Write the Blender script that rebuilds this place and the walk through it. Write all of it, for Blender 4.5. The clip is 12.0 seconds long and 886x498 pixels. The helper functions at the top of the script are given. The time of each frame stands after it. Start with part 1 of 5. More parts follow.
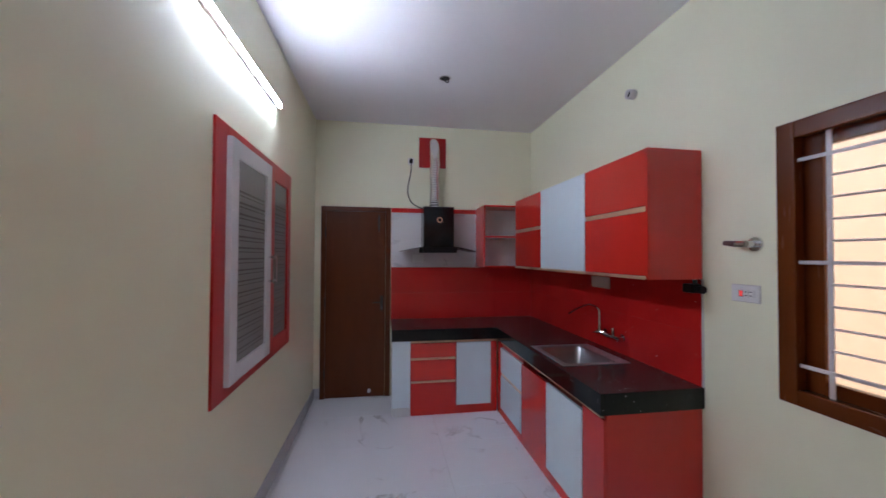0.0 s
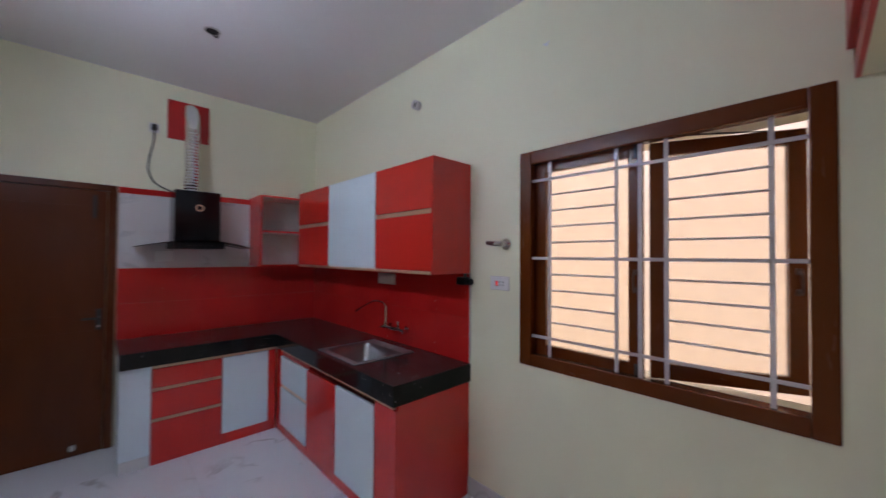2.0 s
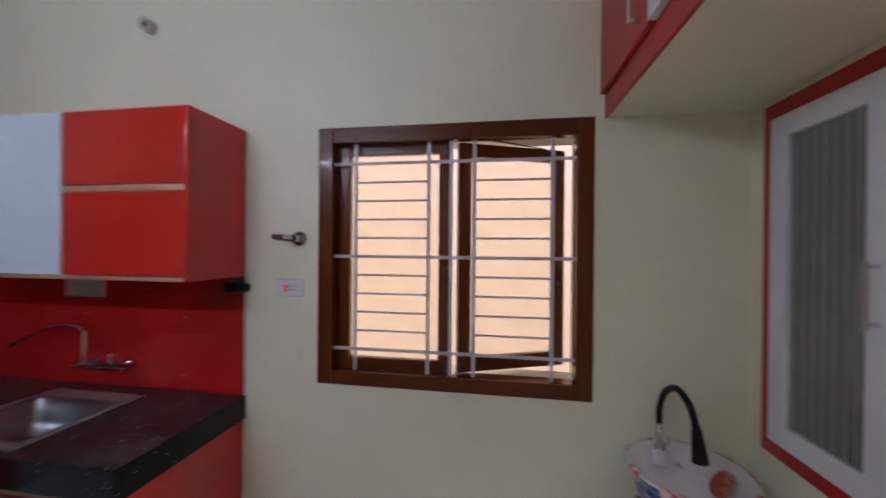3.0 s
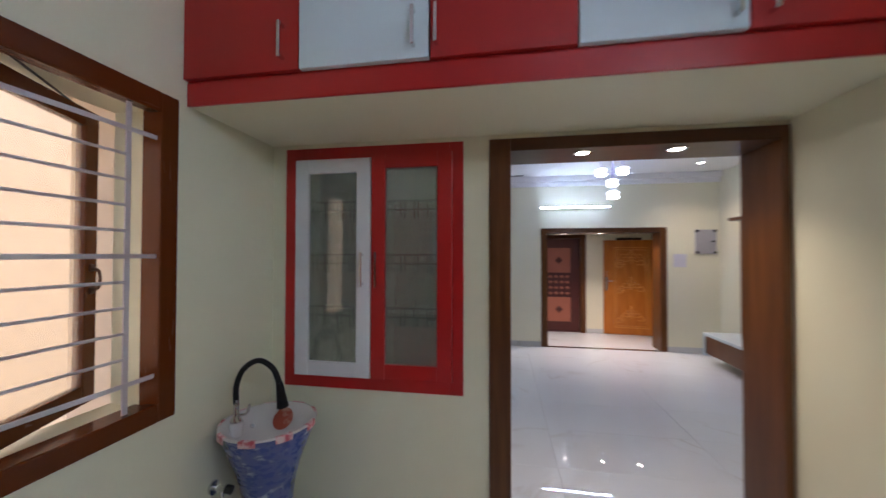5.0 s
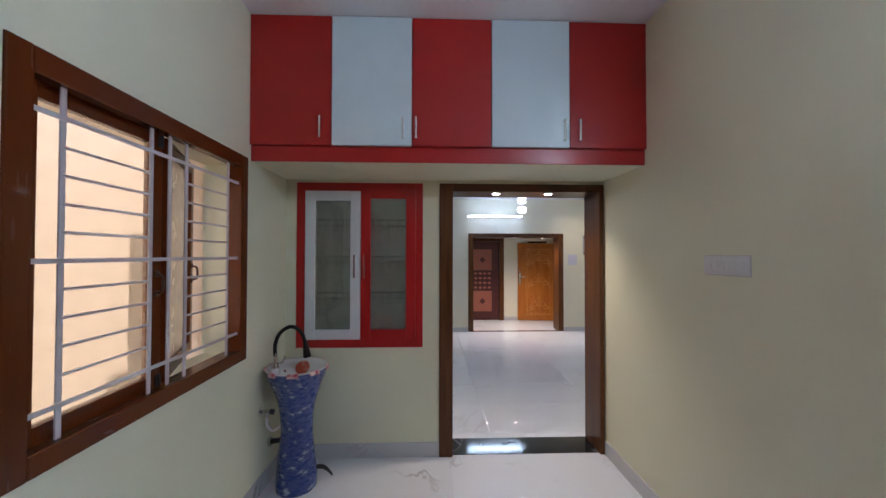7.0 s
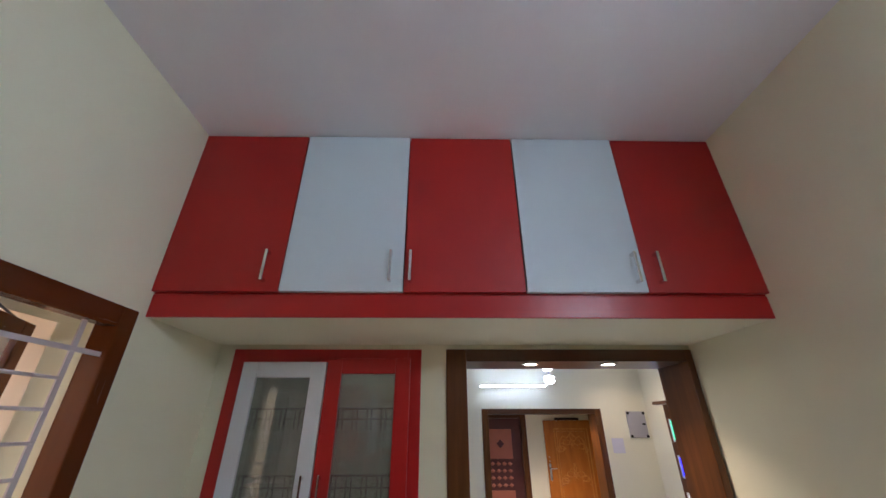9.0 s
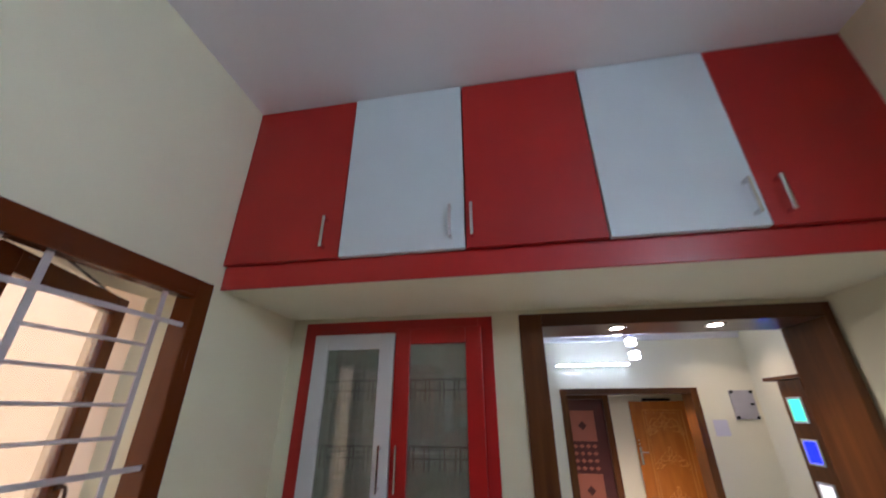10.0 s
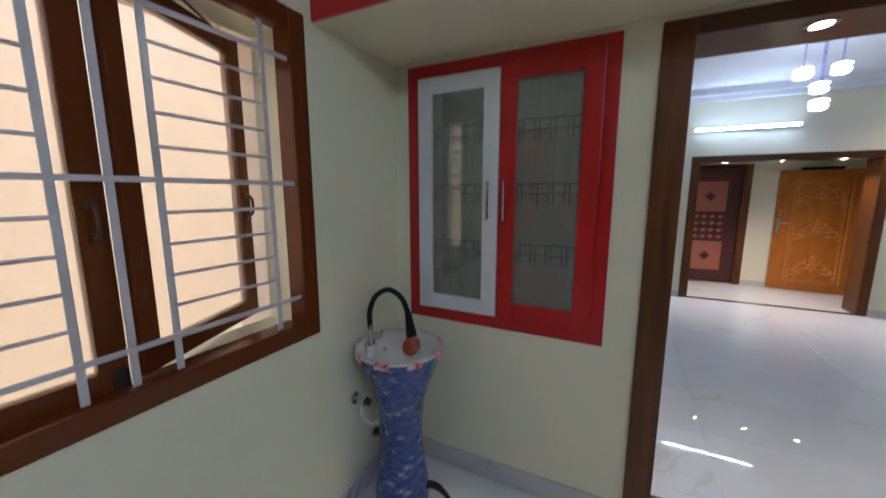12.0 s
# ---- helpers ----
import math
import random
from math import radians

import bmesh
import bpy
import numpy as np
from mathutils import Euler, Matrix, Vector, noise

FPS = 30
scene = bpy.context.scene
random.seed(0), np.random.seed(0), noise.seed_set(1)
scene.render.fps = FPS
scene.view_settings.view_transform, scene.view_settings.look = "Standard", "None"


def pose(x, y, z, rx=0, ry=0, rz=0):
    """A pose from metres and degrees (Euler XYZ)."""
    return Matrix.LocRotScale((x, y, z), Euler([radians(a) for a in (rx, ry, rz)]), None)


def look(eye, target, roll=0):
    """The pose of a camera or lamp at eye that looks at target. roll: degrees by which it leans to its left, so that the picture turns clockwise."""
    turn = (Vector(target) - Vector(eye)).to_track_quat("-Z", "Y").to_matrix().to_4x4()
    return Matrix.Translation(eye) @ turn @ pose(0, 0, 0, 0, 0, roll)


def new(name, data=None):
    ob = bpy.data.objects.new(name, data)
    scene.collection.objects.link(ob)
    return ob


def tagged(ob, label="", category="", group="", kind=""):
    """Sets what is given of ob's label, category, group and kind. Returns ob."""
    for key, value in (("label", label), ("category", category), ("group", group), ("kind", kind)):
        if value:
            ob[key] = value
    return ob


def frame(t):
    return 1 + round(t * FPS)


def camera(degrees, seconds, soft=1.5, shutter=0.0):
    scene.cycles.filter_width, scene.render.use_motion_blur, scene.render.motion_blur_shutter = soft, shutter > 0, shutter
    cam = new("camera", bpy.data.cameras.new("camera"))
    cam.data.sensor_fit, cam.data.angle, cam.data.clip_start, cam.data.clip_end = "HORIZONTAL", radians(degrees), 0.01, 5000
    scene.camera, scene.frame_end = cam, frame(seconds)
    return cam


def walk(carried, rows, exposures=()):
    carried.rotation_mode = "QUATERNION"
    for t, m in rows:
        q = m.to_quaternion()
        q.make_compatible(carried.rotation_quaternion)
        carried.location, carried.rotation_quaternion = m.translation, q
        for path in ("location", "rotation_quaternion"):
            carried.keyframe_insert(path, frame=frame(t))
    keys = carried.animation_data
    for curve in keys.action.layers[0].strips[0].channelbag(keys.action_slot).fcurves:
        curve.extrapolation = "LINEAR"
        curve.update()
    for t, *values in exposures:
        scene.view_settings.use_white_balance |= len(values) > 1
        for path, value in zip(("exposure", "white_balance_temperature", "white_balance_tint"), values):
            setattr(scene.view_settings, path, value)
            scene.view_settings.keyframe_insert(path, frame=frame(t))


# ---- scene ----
cam = camera(101.8, 12.0, shutter=0.4)
PATH = [
    (0, (0.104, -0.046, 1.569), (0.424, 1.928, 1.607), 0.3),
    (0.5, (0.091, -0.024, 1.573), (0.655, 1.895, 1.613), 0.3),
    (1, (0.089, -0.005, 1.577), (0.869, 1.836, 1.617), 0.3),
    (1.5, (0.082, 0.013, 1.598), (1.134, 1.714, 1.624), 0.3),
    (2, (0.062, 0.1, 1.56), (1.446, 1.544, 1.597), 0.4),
    (2.5, (0.169, 0.268, 1.57), (1.91, 1.253, 1.596), 0.3),
    (3, (0.228, 0.449, 1.593), (2.204, 0.759, 1.587), 0.5),
    (3.4, (0.243, 0.592, 1.579), (2.218, 0.282, 1.588), 0.7),
    (3.6, (0.267, 0.643, 1.562), (2.175, 0.043, 1.579), 0.9),
    (5.3, (0.631, 1.476, 1.552), (0.721, -0.522, 1.586), 0.1),
    (5.5, (0.643, 1.634, 1.545), (0.66, -0.366, 1.58), 0.2),
    (6, (0.687, 2.008, 1.525), (0.64, 0.008, 1.559), 0.2),
    (6.5, (0.721, 2.25, 1.537), (0.653, 0.251, 1.569), 0.2),
    (7, (0.731, 2.282, 1.57), (0.661, 0.284, 1.602), 0.1),
    (7.5, (0.696, 2.115, 1.659), (0.626, 0.123, 1.821), 0.1),
    (7.7, (0.669, 2.013, 1.687), (0.603, 0.036, 1.982), 0.0),
    (9.3, (0.719, 1.339, 1.771), (0.705, -0.445, 2.675), 0.0),
    (9.5, (0.71, 1.312, 1.766), (0.776, -0.472, 2.668), -0.0),
    (10, (0.728, 1.23, 1.707), (1.036, -0.568, 2.526), -0.2),
    (10.5, (0.75, 1.171, 1.624), (1.268, -0.699, 2.109), -0.0),
    (11, (0.758, 1.176, 1.571), (1.442, -0.696, 1.735), -0.3),
    (11.5, (0.759, 1.168, 1.538), (1.523, -0.680, 1.536), -0.4),
    (12, (0.74, 1.103, 1.515), (1.629, -0.662, 1.206), 0.0),
]
walk(cam, [(t, look(eye, target, roll)) for t, eye, target, roll in PATH], exposures=[(0, 3.54, 5960, 30), (0.8, 3.40, 5960, 32), (1.5, 3.30, 5940, 30), (2.4, 3.33, 5920, 31), (3.0, 3.22, 5900, 32), (3.6, 3.40, 5880, 35), (5.5, 3.44, 5780, 23), (7.5, 3.40, 5640, 24), (9.4, 3.54, 6000, 27), (11, 3.38, 5700, 28), (12, 3.33, 5580, 20)])

# ---- world, sun, lamps ----
world = bpy.data.worlds.new("world")
scene.world = world
world.use_nodes = True
wn = world.node_tree.nodes
sky = wn.new("ShaderNodeTexSky")
sky.sky_type, sky.sun_disc = "NISHITA", False
sky.sun_elevation, sky.sun_rotation = radians(74), radians(-90)
world.node_tree.links.new(sky.outputs["Color"], wn["Background"].inputs["Color"])
wn["Background"].inputs["Strength"].default_value = 0.092

sun_data = bpy.data.lights.new("sun", "SUN")
sun_data.energy, sun_data.angle, sun_data.color = 1.55, radians(0.5), (1.0, 0.91, 0.79)
sun = new("sun", sun_data)
sun.matrix_world = look((-3, 1, 14), (0.0, 0.85, 3.5))

TUBE_GLOW, HALL_GLOW, SPOT_GLOW = 14.6, 7.4, 9.0


# ---- materials ----
def mat(name, base, rough=0.5, metal=0.0, second=None, scale=6.0, detail=4.0, amount=0.5, centre=0.5, bump=0.0, bump_scale=60.0,
        stretch=(1, 1, 1), coat=0.0, spec=0.5, grime=0.12, rough_var=0.08):
    """A painted or solid surface: two tones by noise, fine grain in gloss and relief."""
    m = bpy.data.materials.new(name)
    m.use_nodes = True
    nt = m.node_tree
    n, l = nt.nodes, nt.links
    bsdf = n["Principled BSDF"]
    tex = n.new("ShaderNodeTexCoord")
    mp = n.new("ShaderNodeMapping")
    mp.inputs["Scale"].default_value = stretch
    l.new(tex.outputs["Object"], mp.inputs["Vector"])
    noise_a = n.new("ShaderNodeTexNoise")
    noise_a.inputs["Scale"].default_value, noise_a.inputs["Detail"].default_value = scale, detail
    l.new(mp.outputs["Vector"], noise_a.inputs["Vector"])
    noise_b = n.new("ShaderNodeTexNoise")
    noise_b.inputs["Scale"].default_value, noise_b.inputs["Detail"].default_value = bump_scale, 3.0
    l.new(mp.outputs["Vector"], noise_b.inputs["Vector"])
    mix = n.new("ShaderNodeMix")
    mix.data_type = "RGBA"
    second = second or tuple(c * (1 - grime) for c in base)
    mix.inputs["A"].default_value, mix.inputs["B"].default_value = (*base, 1), (*second, 1)
    ramp = n.new("ShaderNodeMapRange")
    ramp.inputs["From Min"].default_value, ramp.inputs["From Max"].default_value = centre - amount / 2, centre + amount / 2
    l.new(noise_a.outputs["Fac"], ramp.inputs["Value"])
    l.new(ramp.outputs["Result"], mix.inputs["Factor"])
    l.new(mix.outputs["Result"], bsdf.inputs["Base Color"])
    rr = n.new("ShaderNodeMapRange")
    rr.inputs["To Min"].default_value, rr.inputs["To Max"].default_value = max(0.01, rough - rough_var), min(1, rough + rough_var)
    l.new(noise_b.outputs["Fac"], rr.inputs["Value"])
    l.new(rr.outputs["Result"], bsdf.inputs["Roughness"])
    bsdf.inputs["Metallic"].default_value = metal
    bsdf.inputs["Coat Weight"].default_value = coat
    bsdf.inputs["Coat Roughness"].default_value = 0.06
    bsdf.inputs["Specular IOR Level"].default_value = spec
    if bump:
        bp = n.new("ShaderNodeBump")
        bp.inputs["Strength"].default_value, bp.inputs["Distance"].default_value = bump, 0.002
        l.new(noise_b.outputs["Fac"], bp.inputs["Height"])
        l.new(bp.outputs["Normal"], bsdf.inputs["Normal"])
    return m


def wood(name, dark, light, rough=0.3, axis=2, coat=0.4, fine=1.0, bump=0.03, spec=0.3):
    """Polished timber with grain along the given axis."""
    stretch = [9.0 * fine, 9.0 * fine, 9.0 * fine]
    stretch[axis] = 0.7
    m = mat(name, dark, rough, second=light, scale=3.0, detail=8.0, amount=0.55, bump=bump, bump_scale=9.0, stretch=stretch, coat=coat, spec=spec, rough_var=0.04)
    return m


def marble(name, base, vein, rough, scale, rough_var=0.025):
    """Polished vitrified marble tile with thin grey veins, shifted from tile to tile."""
    m = mat(name, base, rough, scale=1.4, amount=0.6, grime=0.05, bump_scale=14, rough_var=rough_var)
    nt = m.node_tree
    n, l = nt.nodes, nt.links
    bsdf = n["Principled BSDF"]
    tex = n.new("ShaderNodeTexCoord")
    info = n.new("ShaderNodeObjectInfo")
    mul = n.new("ShaderNodeMath")
    mul.operation = "MULTIPLY"
    mul.inputs[1].default_value = 40.0
    l.new(info.outputs["Random"], mul.inputs[0])
    add = n.new("ShaderNodeVectorMath")
    l.new(tex.outputs["Object"], add.inputs[0])
    l.new(mul.outputs[0], add.inputs[1])
    warp = n.new("ShaderNodeTexNoise")
    warp.inputs["Scale"].default_value, warp.inputs["Detail"].default_value = scale, 7.0
    warp.inputs["Distortion"].default_value = 0.9
    l.new(add.outputs[0], warp.inputs["Vector"])
    band = n.new("ShaderNodeValToRGB")
    e = band.color_ramp.elements
    e[0].position, e[0].color = 0.484, (0, 0, 0, 1)
    e[1].position, e[1].color = 0.516, (0, 0, 0, 1)
    band.color_ramp.elements.new(0.5).color = (1, 1, 1, 1)
    l.new(warp.outputs["Fac"], band.inputs["Fac"])
    patch = n.new("ShaderNodeTexNoise")
    patch.inputs["Scale"].default_value = 1.7
    l.new(add.outputs[0], patch.inputs["Vector"])
    gate = n.new("ShaderNodeMapRange")
    gate.inputs["From Min"].default_value, gate.inputs["From Max"].default_value = 0.5, 0.68
    l.new(patch.outputs["Fac"], gate.inputs["Value"])
    both = n.new("ShaderNodeMath")
    both.operation = "MULTIPLY"
    l.new(band.outputs["Color"], both.inputs[0])
    l.new(gate.outputs["Result"], both.inputs[1])
    old = bsdf.inputs["Base Color"].links[0].from_socket
    mix = n.new("ShaderNodeMix")
    mix.data_type = "RGBA"
    l.new(both.outputs[0], mix.inputs["Factor"])
    l.new(old, mix.inputs["A"])
    mix.inputs["B"].default_value = (*vein, 1)
    l.new(mix.outputs["Result"], bsdf.inputs["Base Color"])
    return m


def glow(name, colour, strength):
    m = bpy.data.materials.new(name)
    m.use_nodes = True
    b = m.node_tree.nodes["Principled BSDF"]
    b.inputs["Base Color"].default_value = (*colour, 1)
    b.inputs["Emission Color"].default_value = (*colour, 1)
    b.inputs["Emission Strength"].default_value = strength
    return m


def pane(name, tint, clear, milky=(0.8, 0.8, 0.75), rough=0.02, wrinkle=0.0, veil=False, ior=1.5):
    """Thin glass: a see-through share, a milky share, and a glossy face."""
    m = bpy.data.materials.new(name)
    m.use_nodes = True
    n, l = m.node_tree.nodes, m.node_tree.links
    n.remove(n["Principled BSDF"])
    out = n["Material Output"]
    tr = n.new("ShaderNodeBsdfTransparent")
    tr.inputs["Color"].default_value = (*tint, 1)
    tl = n.new("ShaderNodeBsdfDiffuse" if veil else "ShaderNodeBsdfTranslucent")
    tl.inputs["Color"].default_value = (*milky, 1)
    a = n.new("ShaderNodeMixShader")
    a.inputs[0].default_value = 1 - clear
    l.new(tr.outputs[0], a.inputs[1])
    l.new(tl.outputs[0], a.inputs[2])
    gl = n.new("ShaderNodeBsdfGlossy")
    gl.inputs["Roughness"].default_value = rough
    fr = n.new("ShaderNodeFresnel")
    fr.inputs["IOR"].default_value = ior
    b = n.new("ShaderNodeMixShader")
    l.new(fr.outputs[0], b.inputs[0])
    l.new(a.outputs[0], b.inputs[1])
    l.new(gl.outputs[0], b.inputs[2])
    l.new(b.outputs[0], out.inputs["Surface"])
    if wrinkle:
        tex = n.new("ShaderNodeTexCoord")
        ns = n.new("ShaderNodeTexNoise")
        ns.inputs["Scale"].default_value, ns.inputs["Detail"].default_value = 14.0, 5.0
        l.new(tex.outputs["Object"], ns.inputs["Vector"])
        cr = n.new("ShaderNodeMapRange")
        cr.inputs["From Min"].default_value, cr.inputs["From Max"].default_value = 0.35, 0.65
        cr.inputs["To Min"].default_value, cr.inputs["To Max"].default_value = 1 - clear - wrinkle, 1 - clear + wrinkle
        l.new(ns.outputs["Fac"], cr.inputs["Value"])
        l.new(cr.outputs["Result"], a.inputs[0])
        bp = n.new("ShaderNodeBump")
        bp.inputs["Strength"].default_value, bp.inputs["Distance"].default_value = 0.5, 0.004
        l.new(ns.outputs["Fac"], bp.inputs["Height"])
        l.new(bp.outputs["Normal"], gl.inputs["Normal"])
        l.new(bp.outputs["Normal"], tl.inputs["Normal"])
    return m


def specks(m, colour, scale, size, gate_at=0.52):
    """Scattered small chips or crumbs over a material, thinned out by large patches."""
    n, l = m.node_tree.nodes, m.node_tree.links
    bsdf = n["Principled BSDF"]
    tex = n.new("ShaderNodeTexCoord")
    vor = n.new("ShaderNodeTexVoronoi")
    vor.inputs["Scale"].default_value = scale
    l.new(tex.outputs["Object"], vor.inputs["Vector"])
    dot = n.new("ShaderNodeMath")
    dot.operation = "LESS_THAN"
    dot.inputs[1].default_value = size
    l.new(vor.outputs["Distance"], dot.inputs[0])
    patch = n.new("ShaderNodeTexNoise")
    patch.inputs["Scale"].default_value, patch.inputs["Detail"].default_value = scale * 0.23, 2.0
    l.new(tex.outputs["Object"], patch.inputs["Vector"])
    gate = n.new("ShaderNodeMath")
    gate.operation = "GREATER_THAN"
    gate.inputs[1].default_value = gate_at
    l.new(patch.outputs["Fac"], gate.inputs[0])
    both = n.new("ShaderNodeMath")
    both.operation = "MULTIPLY"
    l.new(dot.outputs[0], both.inputs[0])
    l.new(gate.outputs[0], both.inputs[1])
    old = bsdf.inputs["Base Color"].links[0].from_socket
    mix = n.new("ShaderNodeMix")
    mix.data_type = "RGBA"
    l.new(both.outputs[0], mix.inputs["Factor"])
    l.new(old, mix.inputs["A"])
    mix.inputs["B"].default_value = (*colour, 1)
    l.new(mix.outputs["Result"], bsdf.inputs["Base Color"])


WALL = mat("cream_wall_paint", (0.80, 0.80, 0.60), 0.55, scale=1.2, amount=0.7, grime=0.05, bump=0.08, bump_scale=90)
CEIL = mat("ceiling_paint", (0.82, 0.82, 0.84), 0.7, scale=1.0, grime=0.04, bump=0.05, bump_scale=80)
HALLWALL = mat("hall_wall_paint", (0.82, 0.80, 0.64), 0.55, scale=1.2, grime=0.04, bump=0.06, bump_scale=90)
RED = mat("red_gloss_laminate", (0.64, 0.027, 0.016), 0.16, scale=2.0, grime=0.06, coat=0.3, bump_scale=25, rough_var=0.05)
REDMAT = mat("red_satin_laminate", (0.45, 0.013, 0.009), 0.36, scale=2.5, grime=0.10, bump=0.05, bump_scale=120)
REDPAINT = mat("red_enamel_paint", (0.47, 0.014, 0.011), 0.30, scale=1.5, detail=1.0, grime=0.08, rough_var=0.01, bump_scale=8)
REDTILE = mat("red_glazed_tile", (0.60, 0.020, 0.016), 0.14, scale=2.5, grime=0.2, bump=0.04, bump_scale=8, coat=0.2)
WHITE = mat("white_gloss_laminate", (0.66, 0.77, 0.83), 0.20, scale=2, grime=0.05, bump_scale=30)
WHITEPAINT = mat("white_enamel_paint", (0.74, 0.77, 0.80), 0.35, scale=4, grime=0.08, bump=0.06, bump_scale=50)
INNER = mat("cabinet_inner_white", (0.86, 0.90, 0.87), 0.40, grime=0.08)
CABINSIDE = mat("cabinet_niche_paint", (0.78, 0.82, 0.74), 0.7, grime=0.12)
WHITETILE = marble("white_marble_wall_tile", (0.72, 0.70, 0.70), (0.5, 0.49, 0.5), 0.16, 1.6)
FLOOR = marble("polished_marble_floor_tile", (0.78, 0.805, 0.85), (0.40, 0.40, 0.42), 0.022, 1.1, 0.010)
HALLFLOOR = marble("polished_hall_floor_tile", (0.77, 0.81, 0.87), (0.58, 0.58, 0.60), 0.016, 0.8, 0.007)
SKIRT = marble("marble_skirting_tile", (0.62, 0.63, 0.64), (0.33, 0.33, 0.35), 0.2, 2.0)
GROUT = mat("tile_grout", (0.62, 0.61, 0.60), 0.6)
GRANITE = mat("polished_black_granite", (0.004, 0.004, 0.0045), 0.09, second=(0.010, 0.010, 0.010), scale=260, detail=2, amount=0.2, rough_var=0.04, spec=0.25)
DUSTY = mat("dusty_black_granite", (0.010, 0.008, 0.009), 0.17, second=(0.085, 0.075, 0.075), scale=5, detail=10, amount=0.55, centre=0.54, bump_scale=18, rough_var=0.14, spec=0.32)
specks(GRANITE, (0.42, 0.40, 0.38), 55, 0.13, 0.56)
specks(DUSTY, (0.40, 0.36, 0.34), 42, 0.14, 0.52)
specks(REDTILE, (0.75, 0.42, 0.36), 30, 0.07, 0.56)
THRESH = marble("black_marble_threshold", (0.012, 0.012, 0.014), (0.25, 0.25, 0.25), 0.08, 2.5)
FRAMEWOOD = wood("brown_window_timber", (0.105, 0.022, 0.003), (0.135, 0.031, 0.005), 0.26, coat=0.12, fine=0.7, spec=0.25)
FRAMEWOOD_H = wood("brown_window_timber_across", (0.105, 0.022, 0.003), (0.135, 0.031, 0.005), 0.26, axis=1, coat=0.12, fine=0.7, spec=0.25)
JAMB = wood("walnut_laminate", (0.062, 0.020, 0.005), (0.165, 0.060, 0.014), 0.34, coat=0.12)
JAMB_H = wood("walnut_laminate_across", (0.065, 0.024, 0.009), (0.10, 0.038, 0.014), 0.30, axis=0, coat=0.22)
DOORWOOD = wood("dark_brown_door_polish", (0.085, 0.019, 0.003), (0.110, 0.027, 0.005), 0.30, coat=0.03, fine=0.4, spec=0.2)
TEAK = wood("orange_teak", (0.40, 0.12, 0.012), (0.55, 0.19, 0.025), 0.3, fine=0.5, coat=0.1)
# Paler than the leaf: highlights on the carved relief put into the colour.
TEAK_HIGHLIGHT = wood("teak_carving_highlight", (0.54, 0.20, 0.035), (0.70, 0.32, 0.09), 0.18, coat=0.6)
PINK = mat("terracotta_pink_panel", (0.38, 0.125, 0.078), 0.35, grime=0.1)
MAROON = mat("maroon_panel", (0.09, 0.02, 0.018), 0.35, grime=0.2)
GOLD = mat("rose_gold_profile", (0.78, 0.50, 0.32), 0.32, metal=0.45, grime=0.2, bump_scale=40)
STEEL = mat("brushed_steel", (0.36, 0.36, 0.37), 0.32, metal=1.0, grime=0.2, stretch=(1, 20, 1), bump_scale=30)
SINKRIM = mat("dusty_sink_steel", (0.50, 0.50, 0.52), 0.38, metal=0.55, second=(0.30, 0.28, 0.29), scale=9, detail=8, amount=0.4, bump_scale=30)
CHROME = mat("chrome", (0.72, 0.72, 0.73), 0.08, metal=1.0, grime=0.1, rough_var=0.04)
BRONZE = mat("bronze_handle", (0.10, 0.045, 0.025), 0.35, metal=0.6)
DARKMETAL = mat("dark_wire", (0.05, 0.05, 0.05), 0.4, metal=0.6)
FOIL = mat("aluminium_duct_foil", (0.88, 0.88, 0.89), 0.20, metal=0.95, grime=0.12, bump=0.25, bump_scale=50)
BLACK = mat("black_plastic", (0.008, 0.008, 0.009), 0.42, grime=0.3, bump_scale=40, spec=0.25)
BLACKGLOSS = mat("black_glossy_enamel", (0.006, 0.006, 0.007), 0.12, grime=0.3)
SMOKE = pane("smoked_hood_glass", (0.45, 0.41, 0.38), 0.90, (0.05, 0.05, 0.05))
GRILLE = mat("white_grille_paint", (0.66, 0.62, 0.64), 0.45, grime=0.12, bump=0.05)
PLASTIC = mat("white_switch_plastic", (0.76, 0.76, 0.74), 0.3, grime=0.05)
PVC = mat("grey_pvc", (0.6, 0.58, 0.56), 0.4)
CERAMIC = mat("white_ceramic", (0.75, 0.74, 0.73), 0.12, grime=0.04, rough_var=0.04)
ETCH = mat("dark_etched_stripe", (0.030, 0.034, 0.030), 0.4)
STICKER = mat("red_brown_sticker", (0.40, 0.06, 0.025), 0.4, second=(0.6, 0.40, 0.30), scale=16, amount=0.12, centre=0.62)
REDTAPE = mat("red_printed_tape", (0.5, 0.06, 0.09), 0.4, second=(0.75, 0.6, 0.6), scale=40, amount=0.2)
# Pale second tone: white scratches, and crease highlights put into the colour.
WRAP = mat("blue_wrapping_film", (0.032, 0.062, 0.25), 0.28, second=(0.36, 0.42, 0.58), scale=15, detail=10, amount=0.10, centre=0.64,
           bump=0.7, bump_scale=26, stretch=(1, 1, 2.2), rough_var=0.12, coat=0.5)
# Near-black that stands for the shade inside the pipe and ceiling hole.
HOLE_SHADE = mat("hole_shade_black", (0.012, 0.010, 0.009), 0.9)
STRIPGLASS = pane("pale_cabinet_glass", (0.85, 0.88, 0.86), 0.46, (0.62, 0.66, 0.64), rough=0.03, veil=True)
CABGLASS = pane("grey_cabinet_glass", (0.82, 0.87, 0.82), 0.68, (0.54, 0.61, 0.52), rough=0.008, veil=True, ior=1.85)
CHECK = pane("lined_glass", (0.90, 0.93, 0.90), 0.94, (0.30, 0.33, 0.29), rough=0.3, veil=True)
